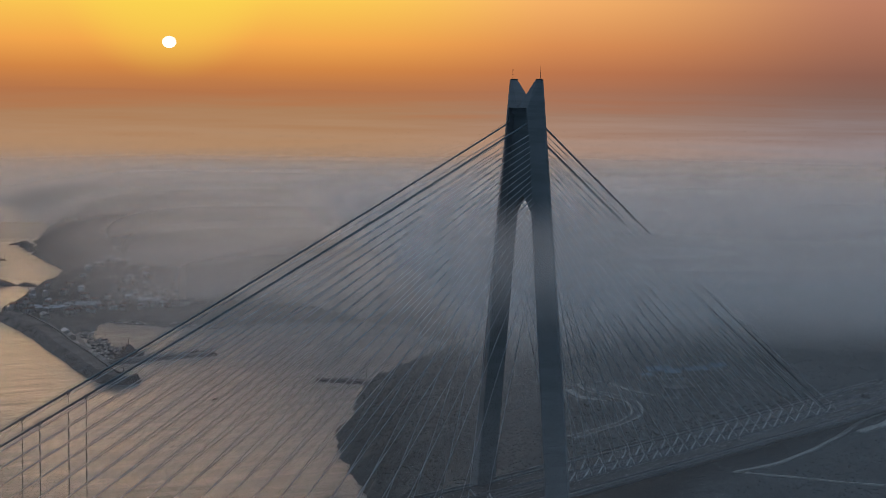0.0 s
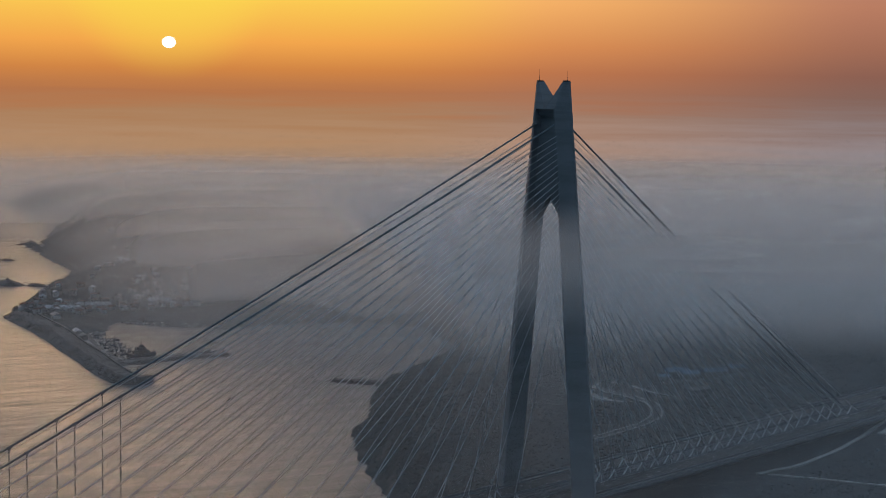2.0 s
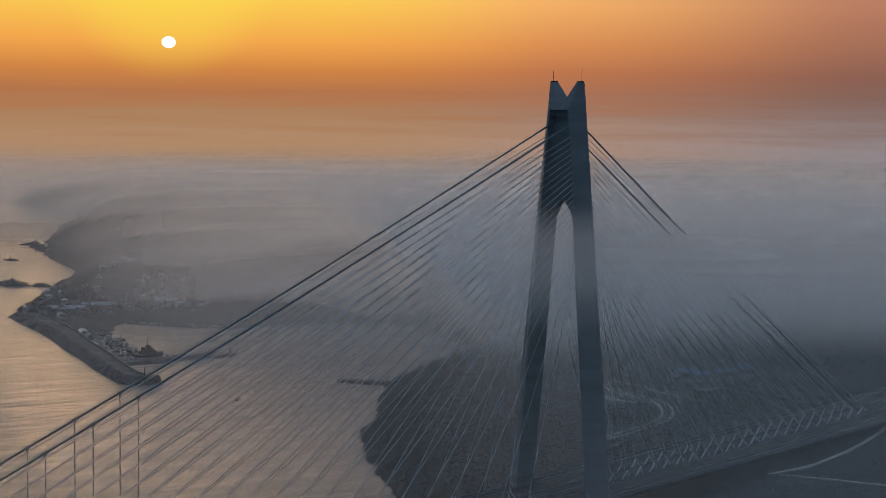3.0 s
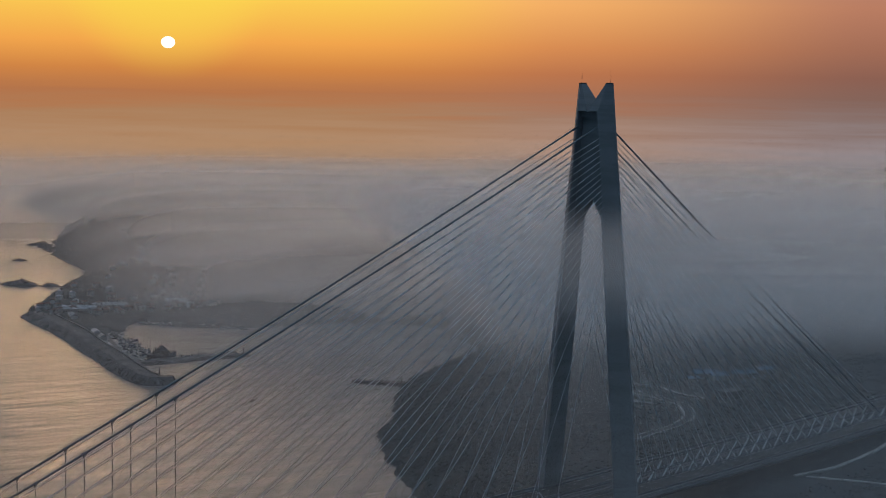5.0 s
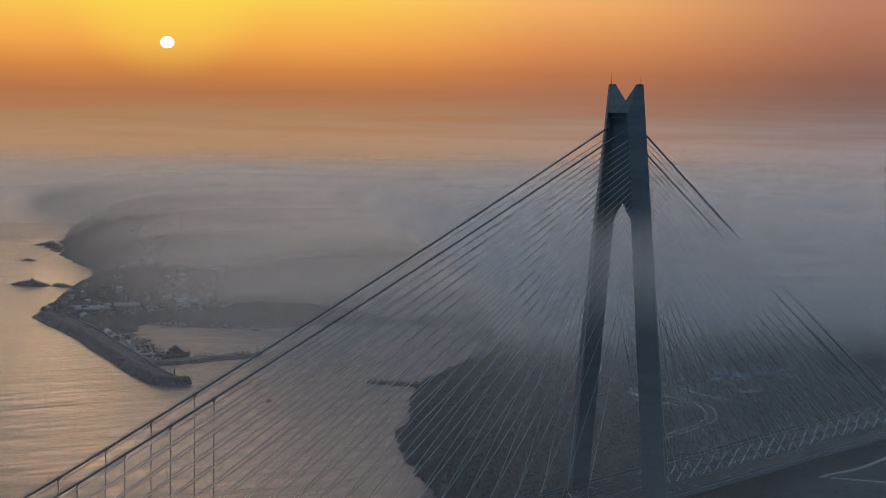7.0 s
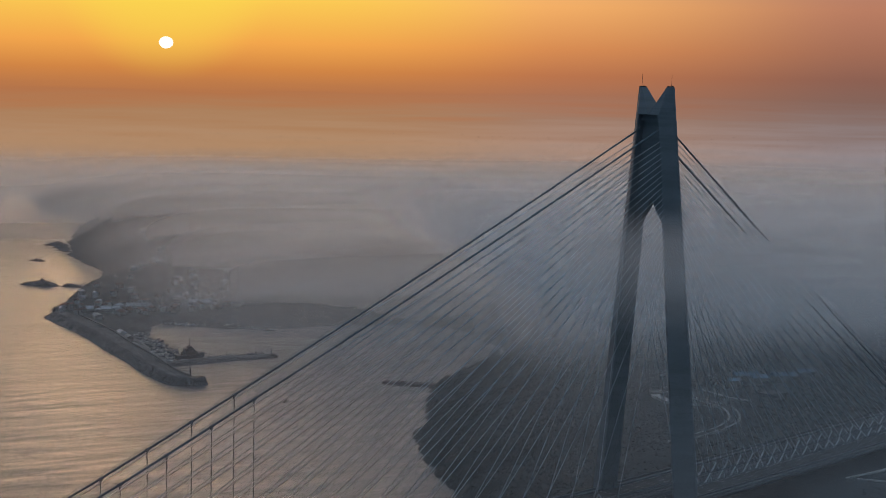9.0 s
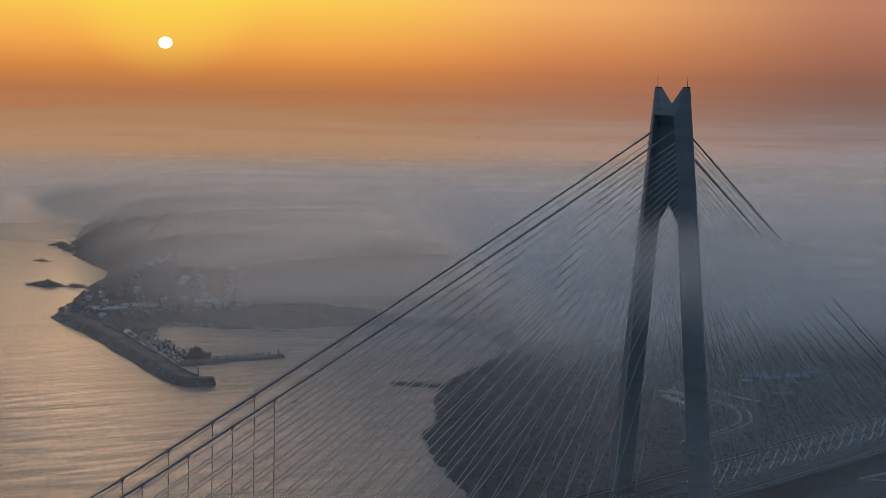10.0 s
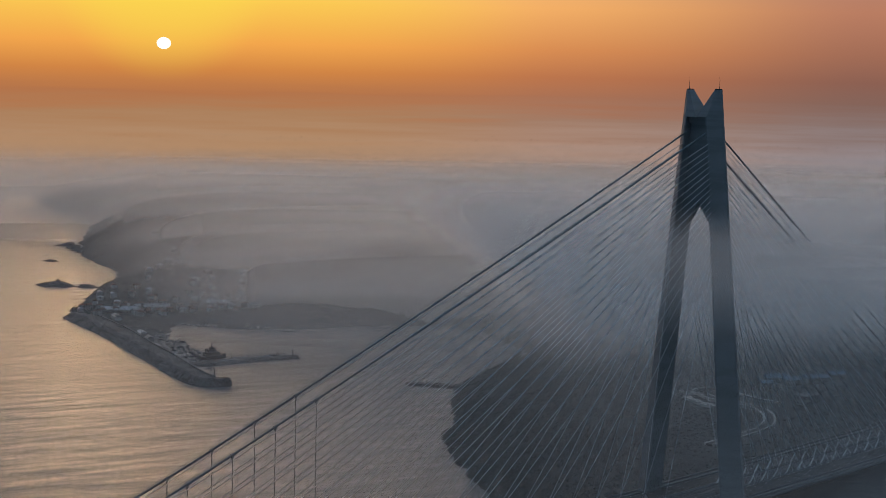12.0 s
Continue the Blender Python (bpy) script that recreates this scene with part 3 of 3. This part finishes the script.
# ---- roads on the land ----
def smooth_line(points, n):
    """A rounded line through the points."""
    pts = [Vector(p) for p in points]
    out = []
    for k in range(len(pts) - 1):
        p0, p1, p2, p3 = pts[max(k - 1, 0)], pts[k], pts[k + 1], pts[min(k + 2, len(pts) - 1)]
        for s in range(n):
            t = s / n
            out.append(0.5 * (2 * p1 + (p2 - p0) * t + (2 * p0 - 5 * p1 + 4 * p2 - p3) * t * t + (3 * p1 - p0 - 3 * p2 + p3) * t**3))
    return out + [pts[-1]]


def build_road(points, width, label, shoulders=True):
    road = thing("road", (*points[0], ground_at(*points[0])), label, "road", kind="structure")
    line = smooth_line([(x, y, 0) for x, y in points], 10)
    for k, p in enumerate(line):
        line[k] = Vector((p.x, p.y, ground_at(p.x, p.y) + 0.7))
    heights = [p.z for p in line]
    for k, p in enumerate(line):
        p.z = sum(heights[max(k - 4, 0) : k + 5]) / len(heights[max(k - 4, 0) : k + 5])

    def ribbon(name, off, w, lift, mat):
        bm, rings = bmesh.new(), []
        for k, p in enumerate(line):
            way = line[min(k + 1, len(line) - 1)] - line[max(k - 1, 0)]
            side = Vector((way.y, -way.x, 0)).normalized()
            rings.append([p + side * (off - w / 2) + Vector((0, 0, -2)), p + side * (off + w / 2) + Vector((0, 0, -2)), p + side * (off + w / 2) + Vector((0, 0, lift)), p + side * (off - w / 2) + Vector((0, 0, lift))])
        add_loft(bm, rings)
        ob = part(name, bm, mat)
        ob.parent, ob.matrix_parent_inverse = road, road.matrix_world.inverted()

    ribbon("pavement_slab", 0, width, 0, ASPHALT if shoulders else ROAD)
    if shoulders:
        ribbon("kerb", -width / 2 - 0.9, 1.8, 0.35, ROAD)
        ribbon("kerb", width / 2 + 0.9, 1.8, 0.35, ROAD)


build_road([(390, 283), (350, 240), (320, 206), (302, 172), (282, 140), (265, 118), (246, 105), (233, 103), (217, 110), (188, 117)], 6, "pale-edged asphalt hairpin road climbing the hillside")
build_road([(372, 262), (388, 272), (398, 272), (388, 255), (350, 208), (321, 172), (308, 140), (298, 126)], 3.5, "pale narrow road looping up to the hillside yard", False)
build_road([(338, 243), (316, 218), (294, 188), (284, 158)], 9, "broad strip of pale bare earth beside the hairpin", False)
build_road([(169, -34), (201, -38), (236, -41), (280, -36), (325, -27), (386, -17), (520, 20)], 3, "pale worn road beside the bridge approach", False)
build_road([(172, -40), (190, -62), (202, -87), (219, -112)], 1.8, "thin pale dirt track branching from the road", False)
build_road([(318, -37), (333, -38), (344, -40), (362, -38)], 7, "small patch of pale bare earth beside the road", False)
build_road([(675, 712), (742, 772), (784, 826), (826, 898), (846, 956), (830, 1040)], 7, "pale coast road round the bay", False)


# ---- moles, rocks and islets ----
def rock(bm, centre, size, seed):
    """One uneven boulder."""
    rnd = random.Random(seed)
    m = Matrix.LocRotScale(centre, Euler((rnd.uniform(0, 6), rnd.uniform(0, 6), rnd.uniform(0, 6))), Vector([size * rnd.uniform(0.6, 1.3) for _ in range(3)]))
    made = bmesh.ops.create_icosphere(bm, subdivisions=1, radius=1.0, matrix=m)
    for v in made["verts"]:
        v.co += Vector([rnd.uniform(-0.22, 0.22) * size for _ in range(3)])


def build_mole(name, points, widths, height, label, seed, wall=True):
    """A rubble mole along a line: sloped rubble sides, a flat crown, a parapet wall and boulders."""
    mole = thing(name, (*points[0], 0), label, "breakwater", kind="structure")
    line = smooth_line([(x, y, 0) for x, y in points], 8)
    ws = np.interp(np.linspace(0, len(points) - 1, len(line)), range(len(points)), widths)
    rnd = random.Random(seed)
    bm, rings, sides = bmesh.new(), [], []
    for k, p in enumerate(line):
        way = line[min(k + 1, len(line) - 1)] - line[max(k - 1, 0)]
        side = Vector((way.y, -way.x, 0)).normalized()
        w = ws[k]
        sides.append((p, side, w))
        section = [(-w - 4, -3), (-w - 0.5, 0.3), (-w * 0.72, height * 0.55), (-w * 0.45, height), (w * 0.4, height), (w * 0.7, height * 0.5), (w, 0.3), (w + 4, -3)]
        rings.append([p + side * (a + rnd.uniform(-1.2, 1.2)) + Vector((0, 0, b + (rnd.uniform(-0.5, 0.5) if 0 < b else 0))) for a, b in section])
    add_loft(bm, rings)
    kids = [part("rubble_core", bm, ROCK)]
    bm = bmesh.new()
    for k in range(int(len(line) * 26)):
        p, side, w = sides[min(int(k / 26), len(sides) - 1)]
        q = sides[min(int(k / 26) + 1, len(sides) - 1)][0]
        a = rnd.choice((-1, -1, 1)) * rnd.uniform(0.5, 1.06)
        at = p.lerp(q, rnd.random()) + side * (a * w) + Vector((0, 0, max(0.2, height * (1.05 - abs(a)) * 1.5)))
        rock(bm, at, rnd.uniform(0.5, 1.1), rnd.random())
    kids.append(tagged(part("armour_rock", bm, ROCK), kind="stuff"))
    if wall:
        bm = bmesh.new()
        add_loft(bm, [[p + side * (b * w) + Vector((0, 0, z)) for b, z in ((-0.42, height - 0.3), (-0.36, height - 0.3), (-0.36, height + 2.2), (-0.42, height + 2.2))] for p, side, w in sides[: int(len(sides) * 0.82)]])
        kids.append(part("parapet_wall", bm, QUAY))
    for ob in kids:
        ob.parent, ob.matrix_parent_inverse = mole, mole.matrix_world.inverted()


build_mole("breakwater", [(520, 1383), (483, 1273), (449, 1178), (410, 1088), (377, 1003), (347, 933), (326, 880), (318, 850), (328, 838), (335, 836)], [25, 24, 23, 22, 21, 20, 18, 16, 11, 5], 8.0, "dark rubble breakwater with a raised crown wall", 3)
build_mole("pier", [(372, 962), (410, 955), (450, 950), (490, 940), (515, 930)], [15, 14, 13, 11, 7], 3.4, "low stone pier with moored boats", 5, False)
build_mole("spit", [(522, 655), (506, 684), (492, 706), (487, 716)], [12, 11, 9, 6], 2.2, "low rocky spit running out into the bay", 7, False)

# the quay inside the breakwater
quay = thing("quay", (420, 1060, 0), "flat concrete quay inside the breakwater", "quay", kind="structure")
bm = bmesh.new()
add_loft(bm, [[(472, 1250, z), (440, 1170, z), (385, 1045, z), (360, 962, z), (392, 968, z), (418, 1040, z), (452, 1110, z), (487, 1172, z), (540, 1245, z)] for z in (-2, 2.4)])
part("quay_slab", bm, QUAY, quay)
quay.children[0].matrix_parent_inverse = quay.matrix_world.inverted()


def build_islet(x, y, length, width, height, turn, seed):
    islet = thing("islet", (x, y, -0.5), "low dark bare rock islet in calm water", "rock", "islets", turn=turn)
    n = 36
    xs = np.linspace(-1, 1, n)
    gx, gy = np.meshgrid(xs, xs)
    r = np.hypot(gx, gy) + 0.22 * wobble(gx, gy, 0.35, seed) + 0.1 * wobble(gx, gy, 0.12, seed * 2)
    z = np.clip(1 - r, -0.3, 1) * height * (0.75 + 0.3 * wobble(gx, gy, 0.2, seed + 1))
    mesh = grid_mesh("rock_body", xs * length / 2, xs * width / 2, z)
    mesh.materials.append(ROCK)
    ob = new("rock_body", mesh)
    ob.parent = islet


for seed, row in enumerate([(709, 1728, 74, 40, 13, 110), (744, 1706, 22, 18, 5, 40), (735, 1680, 40, 26, 8, 120), (918, 2064, 40, 22, 6, 100), (1100, 2262, 50, 34, 9, 70), (1120, 2310, 60, 34, 8, 120), (1075, 2215, 34, 26, 7, 20), (1150, 2350, 46, 26, 6, 60), (1060, 2180, 26, 20, 5, 0)]):
    build_islet(*row, seed * 1.7)


# ---- harbour: houses, sheds, boats ----
def build_house(x, y, z, length, width, height, turn, roof, label, hip=False, group="village houses", storeys=2):
    house = thing("house", (x, y, z), label, "house", group, turn=turn)
    bm = bmesh.new()
    add_box(bm, (-length / 2, -width / 2, -3), (length / 2, width / 2, height))
    wall = part("wall", bm, PLASTER, house)
    bm = bmesh.new()
    over, rise = 0.5, width * 0.28
    inset = width * 0.5 if hip else -0.5
    e = [bm.verts.new(p) for p in ((-length / 2 - over, -width / 2 - over, height), (length / 2 + over, -width / 2 - over, height), (length / 2 + over, width / 2 + over, height), (-length / 2 - over, width / 2 + over, height), (-length / 2 + inset, 0, height + rise), (length / 2 - inset, 0, height + rise))]
    for f in ((0, 1, 5, 4), (1, 2, 5), (2, 3, 4, 5), (3, 0, 4), (3, 2, 1, 0)):
        bm.faces.new([e[i] for i in f])
    part("roof", bm, roof, house)
    for st in range(storeys):
        for k in range(max(2, int(length / 4))):
            wx = -length / 2 + (k + 0.5) * length / max(2, int(length / 4))
            for sy in (-1, 1):
                bm = bmesh.new()
                zz = 0.9 + st * (height / storeys)
                add_box(bm, (wx - 0.6, sy * (width / 2 + 0.03) - 0.04, zz), (wx + 0.6, sy * (width / 2 + 0.03) + 0.04, zz + 1.3))
                part("window", bm, WINDOW, wall)
    return house


rnd = random.Random(11)
placed = []


def free_spot(x, y, gap):
    if any((x - a) ** 2 + (y - b) ** 2 < gap * gap for a, b in placed):
        return False
    placed.append((x, y))
    return True


count = 0
while count < 130:
    k = rnd.random()
    x, y = 500 + 380 * k + rnd.gauss(0, 25), 1330 - 175 * k + abs(rnd.gauss(0, 1)) * 75
    if coast_distance(np.array([x]), np.array([y]))[0] < 12 or not free_spot(x, y, 12.5):
        continue
    pale = rnd.random() < 0.35
    build_house(x, y, ground_at(x, y), rnd.uniform(7, 12), rnd.uniform(6, 8), rnd.uniform(4, 7), rnd.uniform(0, 180), ROOF_PALE if pale else ROOF_RED,
                "pale plastered village house with a light sheet roof" if pale else "pale plastered village house with a red tiled roof", rnd.random() < 0.5)
    count += 1
for x, y, length, width, turn in ((560, 1345, 46, 14, 140), (612, 1335, 34, 13, 140), (520, 1300, 26, 10, 65), (470, 1175, 24, 9, 65), (452, 1135, 18, 8, 65), (690, 1290, 40, 14, 130), (760, 1240, 36, 12, 130), (840, 1230, 60, 14, 125), (418, 1075, 14, 7, 65), (398, 1010, 12, 6, 70)):
    build_house(x, y, max(ground_at(x, y), 2.3), length, width, 5.0, turn, ROOF_PALE, "long low harbour shed with a pale sheet roof", group="harbour sheds", storeys=1)
# scattered farther houses in the haze
count = 0
while count < 60:
    x, y = rnd.uniform(720, 1350), rnd.uniform(1330, 2000)
    if coast_distance(np.array([x]), np.array([y]))[0] < 60 or not free_spot(x, y, 24):
        continue
    build_house(x, y, ground_at(x, y), rnd.uniform(9, 15), rnd.uniform(7, 10), rnd.uniform(4, 6), rnd.uniform(0, 180), ROOF_PALE, "pale distant house half lost in haze", True, "houses on the far hills", 1)
    count += 1


def hull_rings(length, beam, depth, sheer):
    rings = []
    for k in np.linspace(0, 1, 9):
        w = beam / 2 * (0.82 if k < 0.02 else min(1.0, 0.82 + k * 1.2)) * (1 - max(0, (k - 0.55) / 0.45) ** 2.2 * 0.97)
        x, top = (k - 0.5) * length, depth + sheer * max(0, (k - 0.4) / 0.6) ** 2 + 0.25 * sheer * max(0, (0.2 - k) / 0.2)
        rings.append([(x, -w, top), (x, -w * 0.75, -0.3), (x, w * 0.75, -0.3), (x, w, top)])
    return rings


def build_boat(x, y, length, turn, white):
    beam = length * 0.3
    boat = thing("fishing_boat", (x, y, 0), "white-hulled fishing boat moored at the quay" if white else "dark-hulled fishing boat moored at the quay", "boat", "moored boats", turn=turn)
    bm = bmesh.new()
    add_loft(bm, hull_rings(length, beam, length * 0.11, length * 0.09))
    part("hull", bm, HULL_WHITE if white else HULL_DARK, boat)
    bm = bmesh.new()
    d = length * 0.11
    add_loft(bm, [[(-length * 0.28, -beam * 0.3, d), (length * 0.02, -beam * 0.3, d), (length * 0.02, beam * 0.3, d), (-length * 0.28, beam * 0.3, d)], [(-length * 0.26, -beam * 0.27, d + length * 0.17), (-length * 0.02, -beam * 0.27, d + length * 0.17), (-length * 0.02, beam * 0.27, d + length * 0.17), (-length * 0.26, beam * 0.27, d + length * 0.17)]])
    cabin = part("wheelhouse", bm, HULL_WHITE, boat)
    bm = bmesh.new()
    add_box(bm, (-length * 0.035, -beam * 0.24, d + length * 0.1), (-length * 0.005, beam * 0.24, d + length * 0.14))
    part("window", bm, WINDOW, cabin)
    bm = bmesh.new()
    add_tube(bm, [(length * 0.06, 0, d), (length * 0.06, 0, d + length * 0.5)], [0.14, 0.06], 5)
    add_tube(bm, [(length * 0.06, 0, d + length * 0.15), (length * 0.32, 0, d + length * 0.36)], [0.09, 0.05], 5)
    part("mast", bm, DARK_STEEL, boat)
    return boat


for k in range(16):
    x, y = 398 + 8.4 * k * 0.96, 972 - 0.6 * k - (4 if k > 10 else 0)
    if 404 < x < 446:
        continue
    build_boat(x, y + rnd.uniform(-1, 2), rnd.uniform(8, 14), rnd.uniform(60, 110), rnd.random() < 0.5)
for k in range(26):
    t = k / 25
    p = Vector((398, 985, 0)).lerp(Vector((492, 1172, 0)), t)
    build_boat(p.x + rnd.uniform(2, 10), p.y + rnd.uniform(-4, 4), rnd.uniform(9, 17), rnd.uniform(-50, 20), rnd.random() < 0.45)
for k in range(22):
    t = k / 21
    p = Vector((596, 1240, 0)).lerp(Vector((668, 1108, 0)), t)
    build_boat(p.x - rnd.uniform(6, 16), p.y - rnd.uniform(2, 8), rnd.uniform(8, 18), rnd.uniform(100, 200), rnd.random() < 0.6)
for k in range(11):
    p = Vector((404, 1000, 0)).lerp(Vector((462, 1118, 0)), k / 10)
    build_boat(p.x + rnd.uniform(17, 24), p.y + rnd.uniform(-3, 1), rnd.uniform(10, 15), rnd.uniform(-50, 20), k % 4 == 0)
build_boat(331, 698, 9, 20, False)


def build_ship():
    ship = thing("patrol_ship", (432, 986, 0), "dark grey ship with stepped superstructure and mast, moored", "ship", turn=-12)
    bm = bmesh.new()
    add_loft(bm, hull_rings(36, 9, 4.2, 2.2))
    part("hull", bm, HULL_DARK, ship)
    for name, x0, x1, w, z0, z1 in (("deckhouse", -11, 9, 3.4, 4.0, 8.2), ("bridge_house", -6, 5, 2.9, 8.2, 11.6), ("wheelhouse", -3.5, 2.5, 2.2, 11.6, 14.2)):
        bm = bmesh.new()
        add_loft(bm, [[(x0, -w, z0), (x1, -w, z0), (x1, w, z0), (x0, w, z0)], [(x0 + 0.6, -w + 0.3, z1), (x1 - 1.0, -w + 0.3, z1), (x1 - 1.0, w - 0.3, z1), (x0 + 0.6, w - 0.3, z1)]])
        house = part(name, bm, DARK_STEEL if name == "deckhouse" else HULL_DARK, ship)
        for k in range(4):
            bm = bmesh.new()
            wx = x0 + 1.6 + k * (x1 - x0 - 3.4) / 3
            add_box(bm, (wx - 0.5, -w + 0.02, z1 - 1.9), (wx + 0.5, -w + 0.25, z1 - 0.9))
            part("window", bm, WINDOW, house)
    bm = bmesh.new()
    add_tube(bm, [(-1, 0, 14.2), (-1, 0, 19), (-1, 0, 24)], [0.4, 0.25, 0.08], 6)
    add_tube(bm, [(-1, -2.2, 18.4), (-1, 2.2, 18.4)], 0.12, 5)
    part("mast", bm, DARK_STEEL, ship)
    bm = bmesh.new()
    add_tube(bm, [(-8, 0, 8.0), (-8.4, 0, 12.4)], [1.3, 1.0], 8)
    part("funnel", bm, DARK_STEEL, ship)


build_ship()


def build_beacon(x, y, z, height, colour, label):
    beacon = thing("beacon", (x, y, z), label, "beacon", "harbour beacons")
    bm = bmesh.new()
    add_tube(bm, [(0, 0, -0.6), (0, 0, 0.5), (0, 0, 0.5), (0, 0, height)], [1.5, 1.5, 0.75, 0.55], 10)
    tower = part("shaft", bm, colour, beacon)
    bm = bmesh.new()
    add_tube(bm, [(0, 0, height), (0, 0, height + 0.3), (0, 0, height + 0.3), (0, 0, height + 1.4), (0, 0, height + 2.0)], [1.1, 1.1, 0.55, 0.55, 0.1], 10)
    part("lantern", bm, DARK_STEEL, beacon)


build_beacon(327, 850, 8.0, 5.5, HULL_DARK, "small dark harbour light on the breakwater head")
build_beacon(510, 932, 3.3, 5.5, HULL_DARK, "small dark harbour light on the pier head")
build_beacon(545, 1440, ground_at(545, 1440), 6, HULL_DARK, "small dark light tower on the cape")
pole = thing("marker_pole", (520, 676, ground_at(520, 676)), "thin tall marker pole on the rocky shore", "pole")
bm = bmesh.new()
add_tube(bm, [(0, 0, -1), (0, 0, 13), (0, 0, 24)], [0.3, 0.22, 0.12], 6)
part("shaft", bm, DARK_STEEL, pole)


# ---- buildings on the hill ----
def build_block(x, y, length, width, height, turn):
    block = thing("office_building", (x, y, ground_at(x, y)), "pale three-storey flat-roofed building on the hillside", "building", turn=turn)
    bm = bmesh.new()
    add_box(bm, (-length / 2, -width / 2, -4), (length / 2, width / 2, height))
    wall = part("wall", bm, PLASTER, block)
    bm = bmesh.new()
    add_box(bm, (-length / 2 - 0.6, -width / 2 - 0.6, height), (length / 2 + 0.6, width / 2 + 0.6, height + 0.7))
    part("roof", bm, QUAY, block)
    for st in range(2):
        z = 1.0 + st * 3.2
        for k in range(7):
            wx = -length / 2 + (k + 0.5) * length / 7
            for sy in (-1, 1):
                bm = bmesh.new()
                add_box(bm, (wx - 0.85, sy * (width / 2) - 0.06, z), (wx + 0.85, sy * (width / 2) + 0.06, z + 1.5))
                part("window", bm, WINDOW, wall)
        for k in range(4):
            wy = -width / 2 + (k + 0.5) * width / 4
            for sx in (-1, 1):
                bm = bmesh.new()
                add_box(bm, (sx * (length / 2) - 0.06, wy - 0.85, z), (sx * (length / 2) + 0.06, wy + 0.85, z + 1.5))
                part("window", bm, WINDOW, wall)


build_block(307, 111, 18, 12, 6.4, -5)
for x, y, length, width, turn in ((380, 184, 20, 10, -38), (376, 165, 18, 9, -38), (384, 150, 20, 9, -30), (402, 142, 15, 8, -30), (355, 178, 9, 6, -38)):
    build_house(x, y, ground_at(x, y), length, width, 4.5, turn, ROOF_BLUE, "low hall with a blue sheet roof on the hill", group="blue-roofed halls", storeys=1)

# a sign gantry over the approach
gantry = thing("sign_gantry", (352, -29, deck_z(352)), "thin grey road sign gantry at the deck edge", "gantry")
bm = bmesh.new()
add_tube(bm, [(0, 0, -0.4), (0, 0, 10)], [0.4, 0.3], 6)
part("post", bm, STEEL, gantry)
bm = bmesh.new()
add_tube(bm, [(0, -0.3, 9.6), (0, 13, 9.6)], 0.25, 6)
part("arm", bm, STEEL, gantry)
bm = bmesh.new()
add_box(bm, (-0.3, 4, 8.2), (-0.1, 11, 11.2))
part("sign_board", bm, DARK_STEEL, gantry)

# ---- scrub ----
rnd = random.Random(4)
pts = np.array([(rnd.uniform(-60, 640), rnd.uniform(-160, 760)) for _ in range(34000)])
heights, shore = ground_height(pts[:, 0], pts[:, 1]), coast_distance(pts[:, 0], pts[:, 1])
clump = np.array(wobble(pts[:, 0], pts[:, 1], 45, 3.0)) + np.array([rnd.uniform(-0.5, 0.5) for _ in range(len(pts))])
verts, faces = [], []
base = [(0, 0, 1), (0.9, 0, 0.35), (0.28, 0.86, 0.4), (-0.73, 0.53, 0.3), (-0.73, -0.53, 0.42), (0.28, -0.86, 0.33), (0.75, 0.55, -0.3), (-0.3, 0.85, -0.3), (-0.9, 0, -0.3), (-0.3, -0.85, -0.3), (0.75, -0.55, -0.3)]
tris = [(0, 1, 2), (0, 2, 3), (0, 3, 4), (0, 4, 5), (0, 5, 1), (1, 6, 2), (2, 7, 3), (3, 8, 4), (4, 9, 5), (5, 10, 1), (2, 6, 7), (3, 7, 8), (4, 8, 9), (5, 9, 10), (1, 10, 6)]
for (x, y), z, d, c in zip(pts, heights, shore, clump):
    if d < 4 or z < 1.5 or c < -0.55 or (abs(y) < 36 and x < 700) or (x < 60 and abs(y) < 60):
        continue
    if any((x - a) ** 2 + (y - b) ** 2 < 300 for a, b in ((307, 111), (380, 184), (376, 165), (384, 150), (402, 142), (320, 206), (302, 172), (282, 140), (265, 118), (240, 104), (217, 110), (294, 188), (316, 218), (350, 240), (325, 178), (308, 140))):
        continue
    if y < -36 and x > 120 and abs(y + 43) < 12:
        continue
    r, k = rnd.uniform(0.6, 1.5), len(verts)
    turn = rnd.uniform(0, 6.3)
    co, si = math.cos(turn), math.sin(turn)
    for a, b, h in base:
        j = rnd.uniform(0.75, 1.25)
        verts.append((x + r * j * (a * co - b * si), y + r * j * (a * si + b * co), z + r * 0.8 * h * j + 0.2))
    faces += [tuple(k + i for i in t) for t in tris]
mesh = bpy.data.meshes.new("scrub")
mesh.from_pydata(verts, [], faces)
mesh.materials.append(BUSH)
tagged(new("scrub", mesh), "dense dark low scrub and bushes on the hillside", "bushes", kind="stuff")
